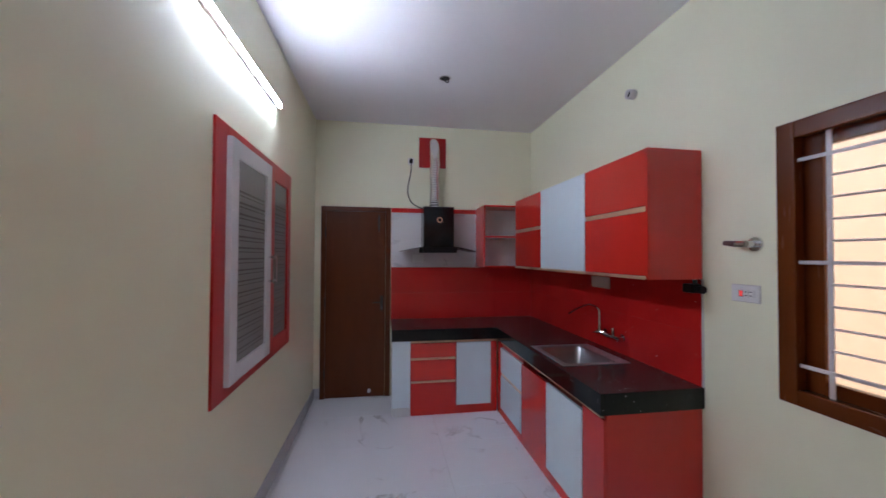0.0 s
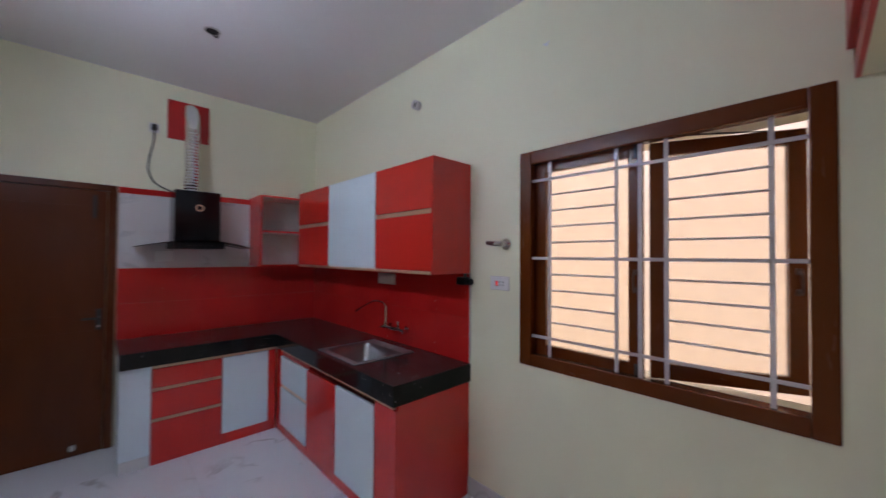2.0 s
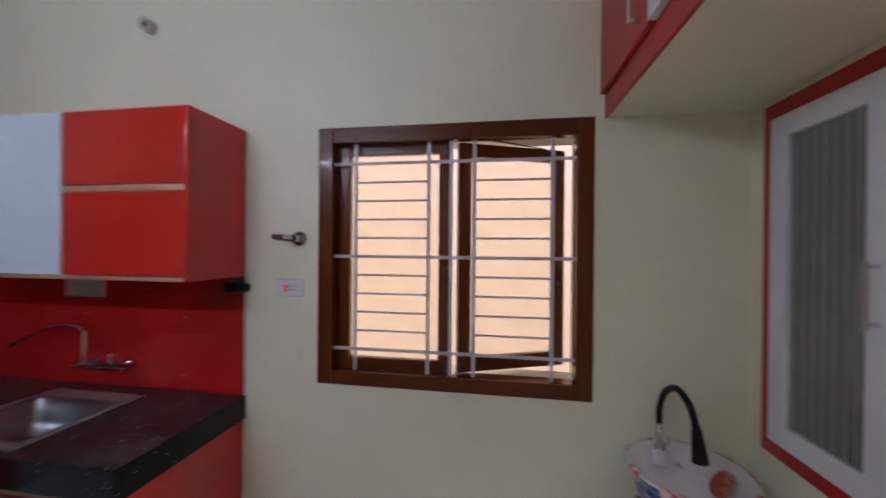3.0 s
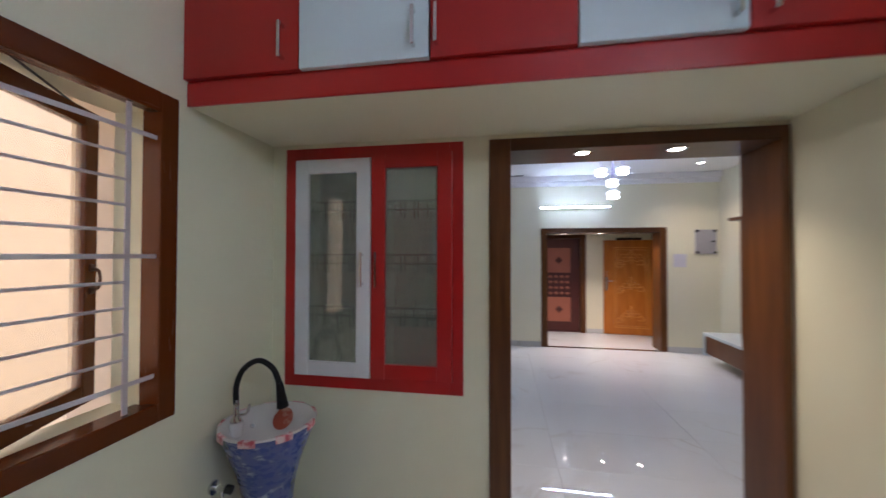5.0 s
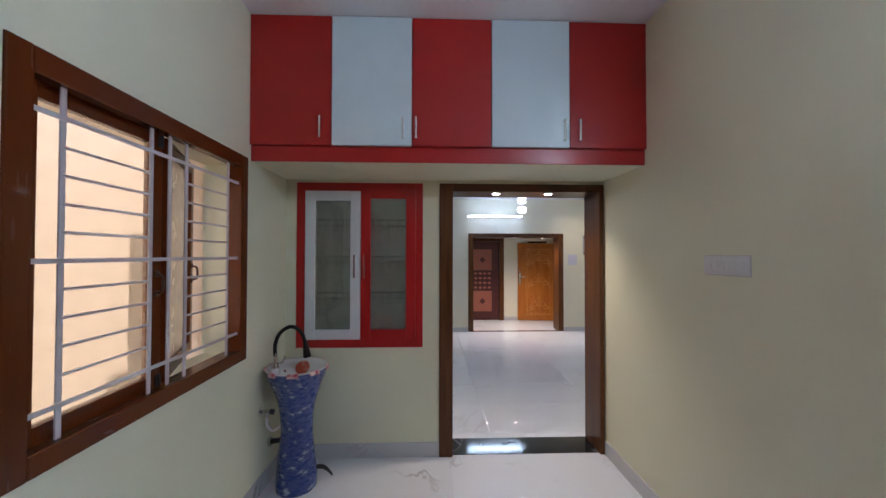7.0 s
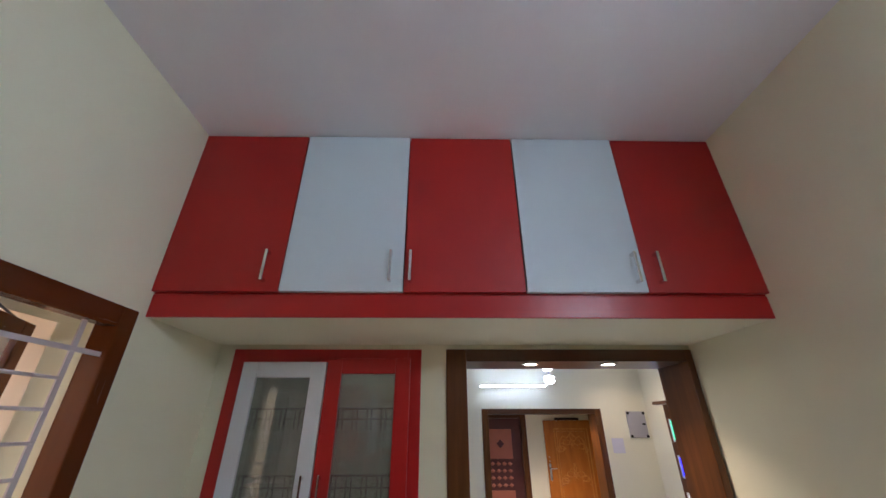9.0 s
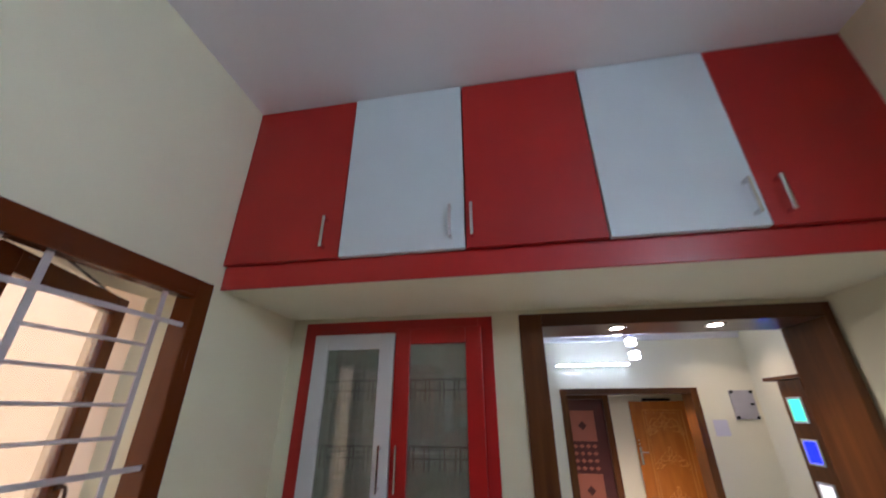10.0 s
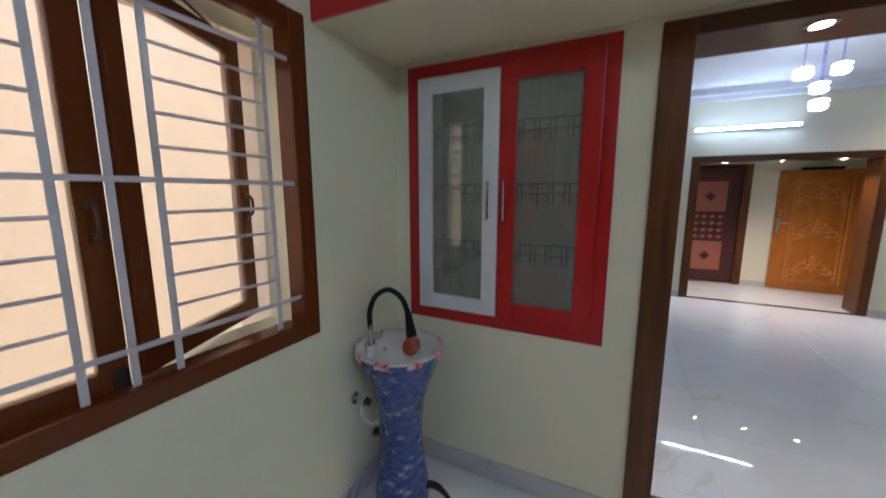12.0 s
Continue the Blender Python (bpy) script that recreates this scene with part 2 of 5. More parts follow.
WINGLASS = pane("film_covered_window_glass", (0.998, 0.975, 0.935), 0.84, (0.96, 0.91, 0.78), rough=0.3, wrinkle=0.035, ior=1.12)
OUTWALL = mat("cream_outer_wall", (0.465, 0.378, 0.262), 0.8, scale=1.5, amount=0.8, grime=0.05, bump=0.2, bump_scale=60)
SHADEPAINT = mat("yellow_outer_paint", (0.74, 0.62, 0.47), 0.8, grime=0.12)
GROUND = mat("concrete_ground", (0.32, 0.30, 0.27), 0.9, scale=3, grime=0.3, bump=0.3)
TUBEGLOW = glow("tube_light", (0.80, 0.95, 1.0), TUBE_GLOW)
HALLTUBE = glow("hall_tube_light", (0.68, 0.87, 1.0), HALL_GLOW)
SPOTGLOW = glow("spot_light", (1.0, 0.90, 0.74), SPOT_GLOW)
CRYSTAL = glow("lit_crystal", (0.80, 0.90, 1.0), 1.3)
GREENLIT = glow("green_lit_niche", (0.02, 0.75, 0.35), 0.22)
BLUELIT = glow("blue_lit_niche", (0.01, 0.015, 1.0), 0.4)
WHITELIT = glow("white_lit_niche", (0.9, 0.85, 0.72), 0.12)
REDLED = glow("red_indicator", (1.0, 0.06, 0.04), 0.05)


# ---- building helpers ----
def box(bm, x0, x1, y0, y1, z0, z1, bevel=0.0, m=None):
    """Adds a box between the given bounds to bm, its edges rounded by bevel."""
    t = bmesh.new()
    v = bmesh.ops.create_cube(t, size=1.0)["verts"]
    for p in v:
        p.co = Vector(((x0 + x1) / 2 + p.co.x * abs(x1 - x0), (y0 + y1) / 2 + p.co.y * abs(y1 - y0), (z0 + z1) / 2 + p.co.z * abs(z1 - z0)))
    if bevel:
        bmesh.ops.bevel(t, geom=t.edges[:], offset=bevel, segments=2, affect="EDGES", profile=0.6)
    merge(bm, t, m)
    return bm


def merge(bm, t, m=None):
    if m is not None:
        t.transform(m)
    me = bpy.data.meshes.new("tmp")
    t.to_mesh(me)
    t.free()
    bm.from_mesh(me)
    bpy.data.meshes.remove(me)


def rod(bm, a, b, r, n=10, r2=None):
    """A round bar from a to b."""
    a, b = Vector(a), Vector(b)
    t = bmesh.new()
    bmesh.ops.create_cone(t, cap_ends=True, segments=n, radius1=r, radius2=r if r2 is None else r2, depth=(b - a).length)
    merge(bm, t, Matrix.Translation((a + b) / 2) @ (b - a).to_track_quat("Z", "Y").to_matrix().to_4x4())
    return bm


def pipe(bm, points, radius, n=10, ripple=0.0, steps=6):
    """A bent tube through points, smoothed; ripple gives rings as on a flexible duct."""
    pts = [Vector(p) for p in points]
    path = []
    for i in range(len(pts) - 1):
        p0, p1, p2, p3 = pts[max(i - 1, 0)], pts[i], pts[i + 1], pts[min(i + 2, len(pts) - 1)]
        for k in range(steps):
            s = k / steps
            path.append(0.5 * (2 * p1 + (p2 - p0) * s + (2 * p0 - 5 * p1 + 4 * p2 - p3) * s * s + (3 * p1 - p0 - 3 * p2 + p3) * s ** 3))
    path.append(pts[-1])
    side = None
    rings = []
    for i, p in enumerate(path):
        d = (path[min(i + 1, len(path) - 1)] - path[max(i - 1, 0)]).normalized()
        if side is None:
            side = d.orthogonal().normalized()
        side = (side - d * side.dot(d)).normalized()
        up = d.cross(side)
        r = (radius[min(i * len(radius) // len(path), len(radius) - 1)] if isinstance(radius, tuple) else radius) + (ripple if i % 2 else 0)
        rings.append([bm.verts.new(p + (side * math.cos(6.28319 * k / n) + up * math.sin(6.28319 * k / n)) * r) for k in range(n)])
    for a, b in zip(rings, rings[1:]):
        for k in range(n):
            bm.faces.new((a[k], a[(k + 1) % n], b[(k + 1) % n], b[k])).smooth = not ripple
    bm.faces.new(rings[0][::-1])
    bm.faces.new(rings[-1])
    return bm


def lathe(bm, profile, centre, n=40, sx=1.0, sy=1.0):
    """Turns a profile of (radius, height) about the upright through centre."""
    c = Vector(centre)
    rings = [[bm.verts.new(c + Vector((r * math.cos(6.28319 * k / n) * sx, r * math.sin(6.28319 * k / n) * sy, z))) for k in range(n)] for r, z in profile]
    for a, b in zip(rings, rings[1:]):
        for k in range(n):
            bm.faces.new((a[k], a[(k + 1) % n], b[(k + 1) % n], b[k])).smooth = True
    return bm


def thing(name, at, label, category, group="", kind=""):
    ob = new(name)
    ob.empty_display_size = 0.1
    ob.matrix_basis = Matrix.Translation(at)
    return tagged(ob, label, category, group, kind)


def part(name, bm, material, parent=None, label=""):
    """Links a bmesh, drawn in world places, as ONE mesh under a thing or a part."""
    me = bpy.data.meshes.new(name)
    bmesh.ops.recalc_face_normals(bm, faces=bm.faces[:])
    bm.to_mesh(me)
    bm.free()
    me.materials.append(material)
    ob = new(name, me)
    if parent is not None:
        ob.parent = parent
        if parent.type == "EMPTY":
            ob.matrix_parent_inverse = parent.matrix_basis.inverted()
    if label:
        ob["label"] = label
    return ob


def slab(name, bounds, material, parent=None, bevel=0.002, label="", m=None):
    return part(name, box(bmesh.new(), *bounds, bevel=bevel, m=m), material, parent, label)


def setting(name, bounds, material, label, category, bevel=0.0):
    return tagged(slab(name, bounds, material, None, bevel), label, category, kind="structure")


def pierced(name, axis, at, thick, u, v, holes, material, label, category):
    """A wall across an axis ('x' or 'y') from at to at+thick, over u (along) and v (height), with holes (u0, u1, v0, v1) through it."""
    us = sorted({*u, *(h[0] for h in holes), *(h[1] for h in holes)})
    vs = sorted({*v, *(h[2] for h in holes), *(h[3] for h in holes)})
    solid = lambda i, j: 0 <= i < len(us) - 1 and 0 <= j < len(vs) - 1 and not any(
        h[0] - 1e-6 <= us[i] and us[i + 1] <= h[1] + 1e-6 and h[2] - 1e-6 <= vs[j] and vs[j + 1] <= h[3] + 1e-6 for h in holes)
    bm = bmesh.new()
    cache = {}

    def vert(a, b, w):
        key = (round(a, 5), round(b, 5), w)
        if key not in cache:
            p = at + thick * w
            cache[key] = bm.verts.new((p, a, b) if axis == "x" else (a, p, b) if axis == "y" else (a, b, p))
        return cache[key]

    for i in range(len(us) - 1):
        for j in range(len(vs) - 1):
            if not solid(i, j):
                continue
            a0, a1, b0, b1 = us[i], us[i + 1], vs[j], vs[j + 1]
            for w in (0, 1):
                bm.faces.new([vert(a0, b0, w), vert(a1, b0, w), vert(a1, b1, w), vert(a0, b1, w)])
            for di, dj, e in ((-1, 0, (a0, b0, a0, b1)), (1, 0, (a1, b0, a1, b1)), (0, -1, (a0, b0, a1, b0)), (0, 1, (a0, b1, a1, b1))):
                if not solid(i + di, j + dj):
                    bm.faces.new([vert(e[0], e[1], 0), vert(e[2], e[3], 0), vert(e[2], e[3], 1), vert(e[0], e[1], 1)])
    ob = part(name, bm, material)
    return tagged(ob, label, category, kind="structure") if category else ob


# ---- the plan ----
XL, XR, YN, YF, ZC = -0.655, 1.85, -0.55, 4.08, 3.068
WT = 0.23
NB = YN - 0.25
HY, HXL, HXR, ZH = -5.08, -2.79, 2.6, 2.88
HD = 0.30
FY = -6.35

# ---- structure ----
pierced("wall_right", "x", XR, WT, (NB, YF + WT), (0, ZC + 0.15), [(0.10, 1.26, 0.985, 2.105)], WALL, "cream painted plaster wall with a window opening", "wall")
pierced("wall_left", "x", XL - WT, WT, (NB, YF + WT), (0, ZC + 0.15), [(1.815, 2.89, 0.95, 2.13)], WALL, "cream painted plaster wall with a built-in cupboard", "wall")
setting("wall_far", (XL, XR, YF, YF + WT, 0, ZC + 0.15), WALL, "cream painted plaster wall behind the cooking counter", "wall")
pierced("wall_near", "y", NB, YN - NB, (XL - 0.005, XR + 0.005), (0, ZC + 0.15), [(-0.645, 0.655, -0.01, 2.125), (0.855, 1.685, 0.925, 2.055)], WALL,
        "cream painted wall with a doorway and a cupboard niche", "wall")
setting("ceiling", (XL - WT, XR + WT, NB, YF + WT, ZC, ZC + 0.15), CEIL, "plain white painted ceiling", "ceiling")
setting("floor", (XL - WT, XR + WT, NB - 0.01, YF + WT, -0.15, -0.006), GROUT, "polished white marble tile floor with grey veins", "floor")

# hall beyond the doorway
setting("floor_hall", (HXL - WT, HXR + WT, FY - 0.6, NB - 0.012, -0.15, -0.006), GROUT, "polished white marble tile floor of the hall", "floor")
setting("ceiling_hall", (HXL - WT, HXR + WT, FY - 0.6, NB - 0.002, ZH, ZC + 0.15), CEIL, "white painted hall ceiling", "ceiling")
setting("wall_hall_left", (HXR, HXR + WT, FY - 0.6, NB, 0, ZH), HALLWALL, "pale cream painted hall wall", "wall")
setting("wall_hall_right", (HXL - WT, HXL, FY - 0.6, NB, 0, ZH), HALLWALL, "pale cream painted hall wall behind the display unit", "wall")
setting("wall_hall_near_1", (HXL, XL - WT - 0.002, NB, NB + 0.2, 0, ZH), HALLWALL, "pale cream painted hall wall", "wall")
setting("wall_hall_near_2", (XR + WT + 0.002, HXR, NB, NB + 0.2, 0, ZH), HALLWALL, "pale cream painted hall wall", "wall")
pierced("wall_hall_far", "y", HY - HD, HD, (HXL, HXR), (0, ZH), [(-2.00, -0.06, -0.01, 1.99)], HALLWALL, "pale cream hall wall with a wide framed opening", "wall")
pierced("wall_foyer", "y", FY - 0.2, 0.2, (HXL, HXR), (0, ZH), [(-1.02, -0.20, -0.01, 1.95)], HALLWALL, "pale cream foyer wall with a door opening", "wall")
setting("wall_foyer_side", (0.32, 0.45, FY, HY - HD, 0, ZH), HALLWALL, "pale cream foyer side wall", "wall")
setting("wall_end", (HXL - WT, HXR + WT, FY - 0.8, FY - 0.6, 0, ZH), HALLWALL, "plain wall closing the house", "wall")
cornice = bmesh.new()
box(cornice, HXL, HXR, HY, HY + 0.10, ZH - 0.09, ZH, 0.01)
box(cornice, HXL, HXR, HY, HY + 0.05, ZH - 0.16, ZH - 0.09, 0.008)
tagged(part("trim", cornice, CEIL), "white plaster cornice along the hall ceiling", "cornice", kind="structure")

def downlight(at, watts):
    lamp = bpy.data.lights.new("downlight", "SPOT")
    lamp.energy, lamp.color, lamp.spot_size, lamp.spot_blend, lamp.shadow_soft_size = watts, (1.0, 0.80, 0.55), radians(120), 1.0, 0.03
    new("downlight", lamp).matrix_basis = look(at, (at[0], at[1], at[2] - 1))


# doorway lining between kitchen and hall
jamb = tagged(thing("door_1", (0, YN - 0.12, 0), "open doorway lined with walnut-brown laminate panels", "doorway"), kind="structure")
slab("jamb", (0.555, 0.66, NB - 0.015, YN + 0.018, 0, 2.13), JAMB, jamb, 0.003)
slab("jamb", (-0.648, -0.612, NB - 0.015, YN + 0.018, 0, 2.13), JAMB, jamb, 0.003)
slab("head", (-0.612, 0.555, NB - 0.015, YN + 0.018, 2.068, 2.13), JAMB_H, jamb, 0.003)
slab("threshold", (-0.612, 0.555, NB - 0.012, YN - 0.012, -0.006, 0.002), THRESH, jamb, 0.001, "polished black marble threshold")
for sx in (0.2, -0.23):
    spot = thing("spot_light", (sx, -0.62, 2.068), "small round recessed lamp glowing warm white in the door head", "spot light", "spot lights in the door head")
    part("rim", lathe(bmesh.new(), [(0.030, 2.064), (0.046, 2.063), (0.046, 2.069), (0.028, 2.069)], (sx, -0.62, 0), 24), CHROME, spot)
    downlight((sx, -0.62, 2.05), 2.5)
    part("lens", lathe(bmesh.new(), [(0.0005, 2.0655), (0.031, 2.0655)], (sx, -0.62, 0), 24), SPOTGLOW, spot, "glowing lens")

# hall opening lining
lining = tagged(thing("door_2", (-0.96, HY - 0.2, 0), "wide opening lined with brown laminate between hall and foyer", "doorway"), kind="structure")
slab("jamb", (-0.150, -0.045, HY - HD - 0.015, HY + 0.015, 0, 2.01), JAMB, lining, 0.003)
slab("jamb", (-2.015, -1.915, HY - HD - 0.015, HY + 0.015, 0, 2.01), JAMB, lining, 0.003)
slab("head", (-1.915, -0.150, HY - HD - 0.015, HY + 0.015, 1.93, 2.01), JAMB_H, lining, 0.003)
slab("threshold", (-1.915, -0.150, HY - 0.07, HY + 0.01, -0.006, 0.003), THRESH, lining, 0.001, "dark marble threshold")
for sx in (-0.45, -1.05, -1.64):
    spot = thing("spot_light", (sx, HY - 0.15, 1.93), "small round recessed lamp glowing warm white in the opening's head", "spot light", "spot lights in the hall opening")
    part("rim", lathe(bmesh.new(), [(0.028, 1.926), (0.044, 1.925), (0.044, 1.931), (0.026, 1.931)], (sx, HY - 0.15, 0), 20), CHROME, spot)
    downlight((sx, HY - 0.15, 1.91), 4.5)
    part("lens", lathe(bmesh.new(), [(0.0005, 1.9275), (0.029, 1.9275)], (sx, HY - 0.15, 0), 20), SPOTGLOW, spot, "glowing lens")

# outside: neighbour's wall, ground, sunshade
setting("ground", (-400, 400, -400, 400, -0.40, -0.30), GROUND, "bare concrete ground around the house", "ground")
neighbour = tagged(slab("neighbour_wall", (3.25, 3.45, -9, 9, -0.30, 5.5), OUTWALL), "sunlit cream plastered wall of the next house", "wall", kind="structure")
shade = tagged(slab("sunshade", (XR + WT, XR + WT + 0.42, -0.25, 1.6, 2.22, 2.30), SHADEPAINT, None, 0.004), "yellow painted concrete sunshade over the window", "sunshade", kind="structure")
setting("outer_pier", (XR + WT, XR + WT + 0.30, -0.22, 0.035, -0.3, 2.218), SHADEPAINT, "yellow painted outer pier beside the window", "pier")


# ---- window ----
win = tagged(thing("window_1", (XR + 0.06, 0.68, 0.91), "brown timber window with white iron bars and film-covered panes", "window"), kind="structure")
fx0, fx1 = XR - 0.008, XR + 0.078
fm = XR + 0.047
slab("frame_post", (fx0, fm, 1.238, 1.31, 0.938, 2.16), FRAMEWOOD, win, 0.006)
slab("frame_post", (fx0, fx1, 0.05, 0.122, 0.938, 2.16), FRAMEWOOD, win, 0.006)
slab("frame_head", (fx0, fm, 0.122, 1.238, 2.085, 2.16), FRAMEWOOD_H, win, 0.006)
slab("frame_sill", (fx0, fm, 0.122, 1.238, 0.938, 1.006), FRAMEWOOD_H, win, 0.006)
slab("sill_nose", (fm, XR + 0.094, 0.122, 0.655, 0.987, 1.000), FRAMEWOOD_H, win, 0.003)


def sash(name, y_hinge, y_free, angle, label, z0=1.008, h=1.08, hinge_w=0.062):
    """A casement leaf hinged at y_hinge, its free edge towards y_free, swung outwards by angle."""
    w = abs(y_free - y_hinge) / math.cos(radians(angle))
    s = -1 if y_free < y_hinge else 1
    m = Matrix.Translation((XR + 0.068, y_hinge, z0)) @ Matrix.Rotation(radians(angle) * -s, 4, "Z")
    leaf = part(name, box(bmesh.new(), -0.018, 0.018, 0, s * hinge_w, 0, h, 0.004, m), FRAMEWOOD, win, label)
    st = slab("stile", (-0.018, 0.018, s * (w - 0.062), s * w, 0, h), FRAMEWOOD, leaf, 0.004, m=m)
    slab("rail", (-0.017, 0.017, s * hinge_w, s * (w - 0.062), 0, 0.068), FRAMEWOOD_H, leaf, 0.003, m=m)
    slab("rail", (-0.017, 0.017, s * hinge_w, s * (w - 0.062), h - 0.062, h), FRAMEWOOD_H, leaf, 0.003, m=m)
    g = slab("glass", (-0.003, 0.003, s * (hinge_w - 0.004), s * (w - 0.058), 0.064, h - 0.058), WINGLASS, leaf, 0.0, "pane under wrinkled protective film", m=m)
    g.visible_shadow = False
    hb = bmesh.new()
    yc = s * (w - 0.03)
    pipe(hb, [(-0.016, yc, 0.415), (-0.040, yc, 0.422), (-0.046, yc, 0.455), (-0.040, yc, 0.488), (-0.016, yc, 0.495)], 0.0055, 8)
    box(hb, -0.024, -0.016, yc - 0.012, yc + 0.012, 0.400, 0.425, 0.002)
    box(hb, -0.024, -0.016, yc - 0.012, yc + 0.012, 0.485, 0.510, 0.002)
    hb.transform(m)
    part("pull_handle", hb, BRONZE, leaf, "dark metal pull handle")
    stay = bmesh.new()
    rod(stay, m @ Vector((0, s * (w - 0.1), h + 0.004)), (XR + 0.06, y_hinge + s * 0.14, 2.097), 0.004, 6)
    part("stay_bar", stay, DARKMETAL, leaf)
    return leaf


sash("sash", 1.256, 0.671, 0.0, "closed casement leaf", 0.989, 1.112, 0.082)
bolted = win.children[-1]
for z in (1.002, 2.030):
    bm = box(bmesh.new(), XR + 0.0425, XR + 0.0495, 0.676, 0.706, z, z + 0.055, 0.002)
    rod(bm, (XR + 0.041, 0.691, z + 0.008), (XR + 0.041, 0.691, z + 0.047), 0.005, 8)
    part("tower_bolt", bm, DARKMETAL, bolted, "dark tower bolt")
sash("sash", 0.645, 0.133, 23.0, "casement leaf swung outwards")
grille = thing("window_grille", (XR + 0.03, 0.68, 0.99), "white painted iron window grille of flat posts and round bars", "window grille")
for y in (1.131, 0.776, 0.671, 0.564, 0.219):
    slab("upright_bar", (XR + 0.018, XR + 0.024, y - 0.009, y + 0.009, 1.0, 2.09), GRILLE, grille, 0.001)
for z in (1.990, 1.549, 1.108):
    slab("long_bar", (XR + 0.0115, XR + 0.0175, 0.118, 1.242, z - 0.0075, z + 0.0075), GRILLE, grille, 0.001)
for k in range(1, 10):
    if k != 5:
        z = 1.108 + 0.0882 * k
        for y0, y1 in ((0.776, 1.131), (0.219, 0.564)):
            part("thin_bar", rod(bmesh.new(), (XR + 0.021, y0, z), (XR + 0.021, y1, z), 0.0052, 8), GRILLE, grille)


# ---- built-in cupboards with glass doors ----
def glass_door(parent, m, u0, u1, z0, z1, stile, material, label, handle_u, glass=CABGLASS, stripes=False, checks=False):
    """A framed glass leaf in the plane u-z, its face towards +v."""
    d = part("door", box(bmesh.new(), u0, u0 + stile, -0.001, 0.026, z0, z1, 0.003, m), material, parent, label)
    slab("stile", (u1 - stile, u1, -0.001, 0.026, z0, z1), material, d, 0.003, m=m)
    slab("rail", (u0 + stile, u1 - stile, 0.0, 0.025, z0, z0 + stile), material, d, 0.003, m=m)
    slab("rail", (u0 + stile, u1 - stile, 0.0, 0.025, z1 - stile, z1), material, d, 0.003, m=m)
    slab("glass", (u0 + stile - 0.004, u1 - stile + 0.004, 0.008, 0.012, z0 + stile - 0.004, z1 - stile + 0.004), glass, d, 0.0, m=m)
    if checks:
        cb = bmesh.new()
        a, b = u0 + stile + 0.002, u1 - stile - 0.002
        k = a + 0.014
        while k < b - 0.01:
            for kk in (k, k + 0.011):
                box(cb, kk - 0.0007, kk + 0.0007, 0.0122, 0.0127, z0 + stile, z1 - stile, m=m)
            k += 0.036
        part("line_pattern", cb, CHECK, d, "faint upright lines on the glass")
    if stripes:
        sb = bmesh.new()
        for k in range(15):
            z = z1 - stile - 0.16 - 0.058 * k
            t = 0.0055 - 0.00022 * k
            box(sb, u0 + stile, u1 - stile, 0.0122, 0.0132, z - t, z + t, m=m)
            box(sb, u0 + stile, u1 - stile, 0.0122, 0.0132, z - 0.021 - t * 0.6, z - 0.021 + t * 0.6, m=m)
        part("etched_stripes", sb, ETCH, d, "rows of dark horizontal stripes on the glass")
    zc = 1.48
    hb = bmesh.new()
    box(hb, handle_u - 0.005, handle_u + 0.005, 0.050, 0.058, zc - 0.09, zc + 0.09, 0.002)
    for z in (zc - 0.075, zc + 0.075):
        box(hb, handle_u - 0.005, handle_u + 0.005, 0.025, 0.051, z - 0.006, z + 0.006, 0.001)
    hb.transform(m)
    part("handle", hb, CHROME, d, "slim chrome bar handle")
    return d


def cupboard(name, m, at, u, z, niche, label, racks):
    """A built-in cupboard: painted surround, niche lining, shelves with wire racks, a white and a red glass leaf. u runs to the viewer's right seen from inside."""
    c = thing(name, at, label, "cupboard")
    u0, u1 = u
    z0, z1 = z
    a0, a1, b0, b1 = niche
    for nm, b in (("frame_side", (u0, a0 + 0.004, z0, z1)), ("frame_side", (a1 - 0.004, u1, z0, z1)), ("frame_top", (a0 + 0.004, a1 - 0.004, b1 - 0.004, z1)), ("frame_bottom", (a0 + 0.004, a1 - 0.004, z0, b0 + 0.004))):
        slab(nm, (b[0], b[1], -0.03, 0.012, b[2], b[3]), REDPAINT, c, 0.002, m=m)
    lin = bmesh.new()
    box(lin, a0 + 0.001, a1 - 0.001, -0.205, -0.195, b0 + 0.001, b1 - 0.001, m=m)
    box(lin, a0 + 0.001, a0 + 0.009, -0.195, -0.032, b0 + 0.001, b1 - 0.001, m=m)
    box(lin, a1 - 0.009, a1 - 0.001, -0.195, -0.032, b0 + 0.001, b1 - 0.001, m=m)
    box(lin, a0 + 0.009, a1 - 0.009, -0.195, -0.032, b0 + 0.001, b0 + 0.009, m=m)
    box(lin, a0 + 0.009, a1 - 0.009, -0.195, -0.032, b1 - 0.009, b1 - 0.001, m=m)
    part("lining", lin, CABINSIDE, c, "grey-green painted niche")
    for zz in racks:
        slab("shelf", (a0 + 0.01, a1 - 0.01, -0.19, -0.05, zz - 0.006, zz + 0.006), CABINSIDE, c, 0.001, m=m)
        wires = bmesh.new()
        rod(wires, (a0 + 0.012, -0.05, zz + 0.035), (a1 - 0.012, -0.05, zz + 0.035), 0.005, 6)
        rod(wires, (a0 + 0.012, -0.045, zz - 0.012), (a1 - 0.012, -0.045, zz - 0.012), 0.004, 6)
        k = a0 + 0.05
        while k < a1 - 0.03:
            for kk in (k, k + 0.022):
                rod(wires, (kk, -0.048, zz - 0.06), (kk, -0.048, zz + 0.04), 0.0042, 6)
            k += 0.072
        wires.transform(m)
        part("wire_rack", wires, DARKMETAL, c, "dark wire plate rack")
    return c


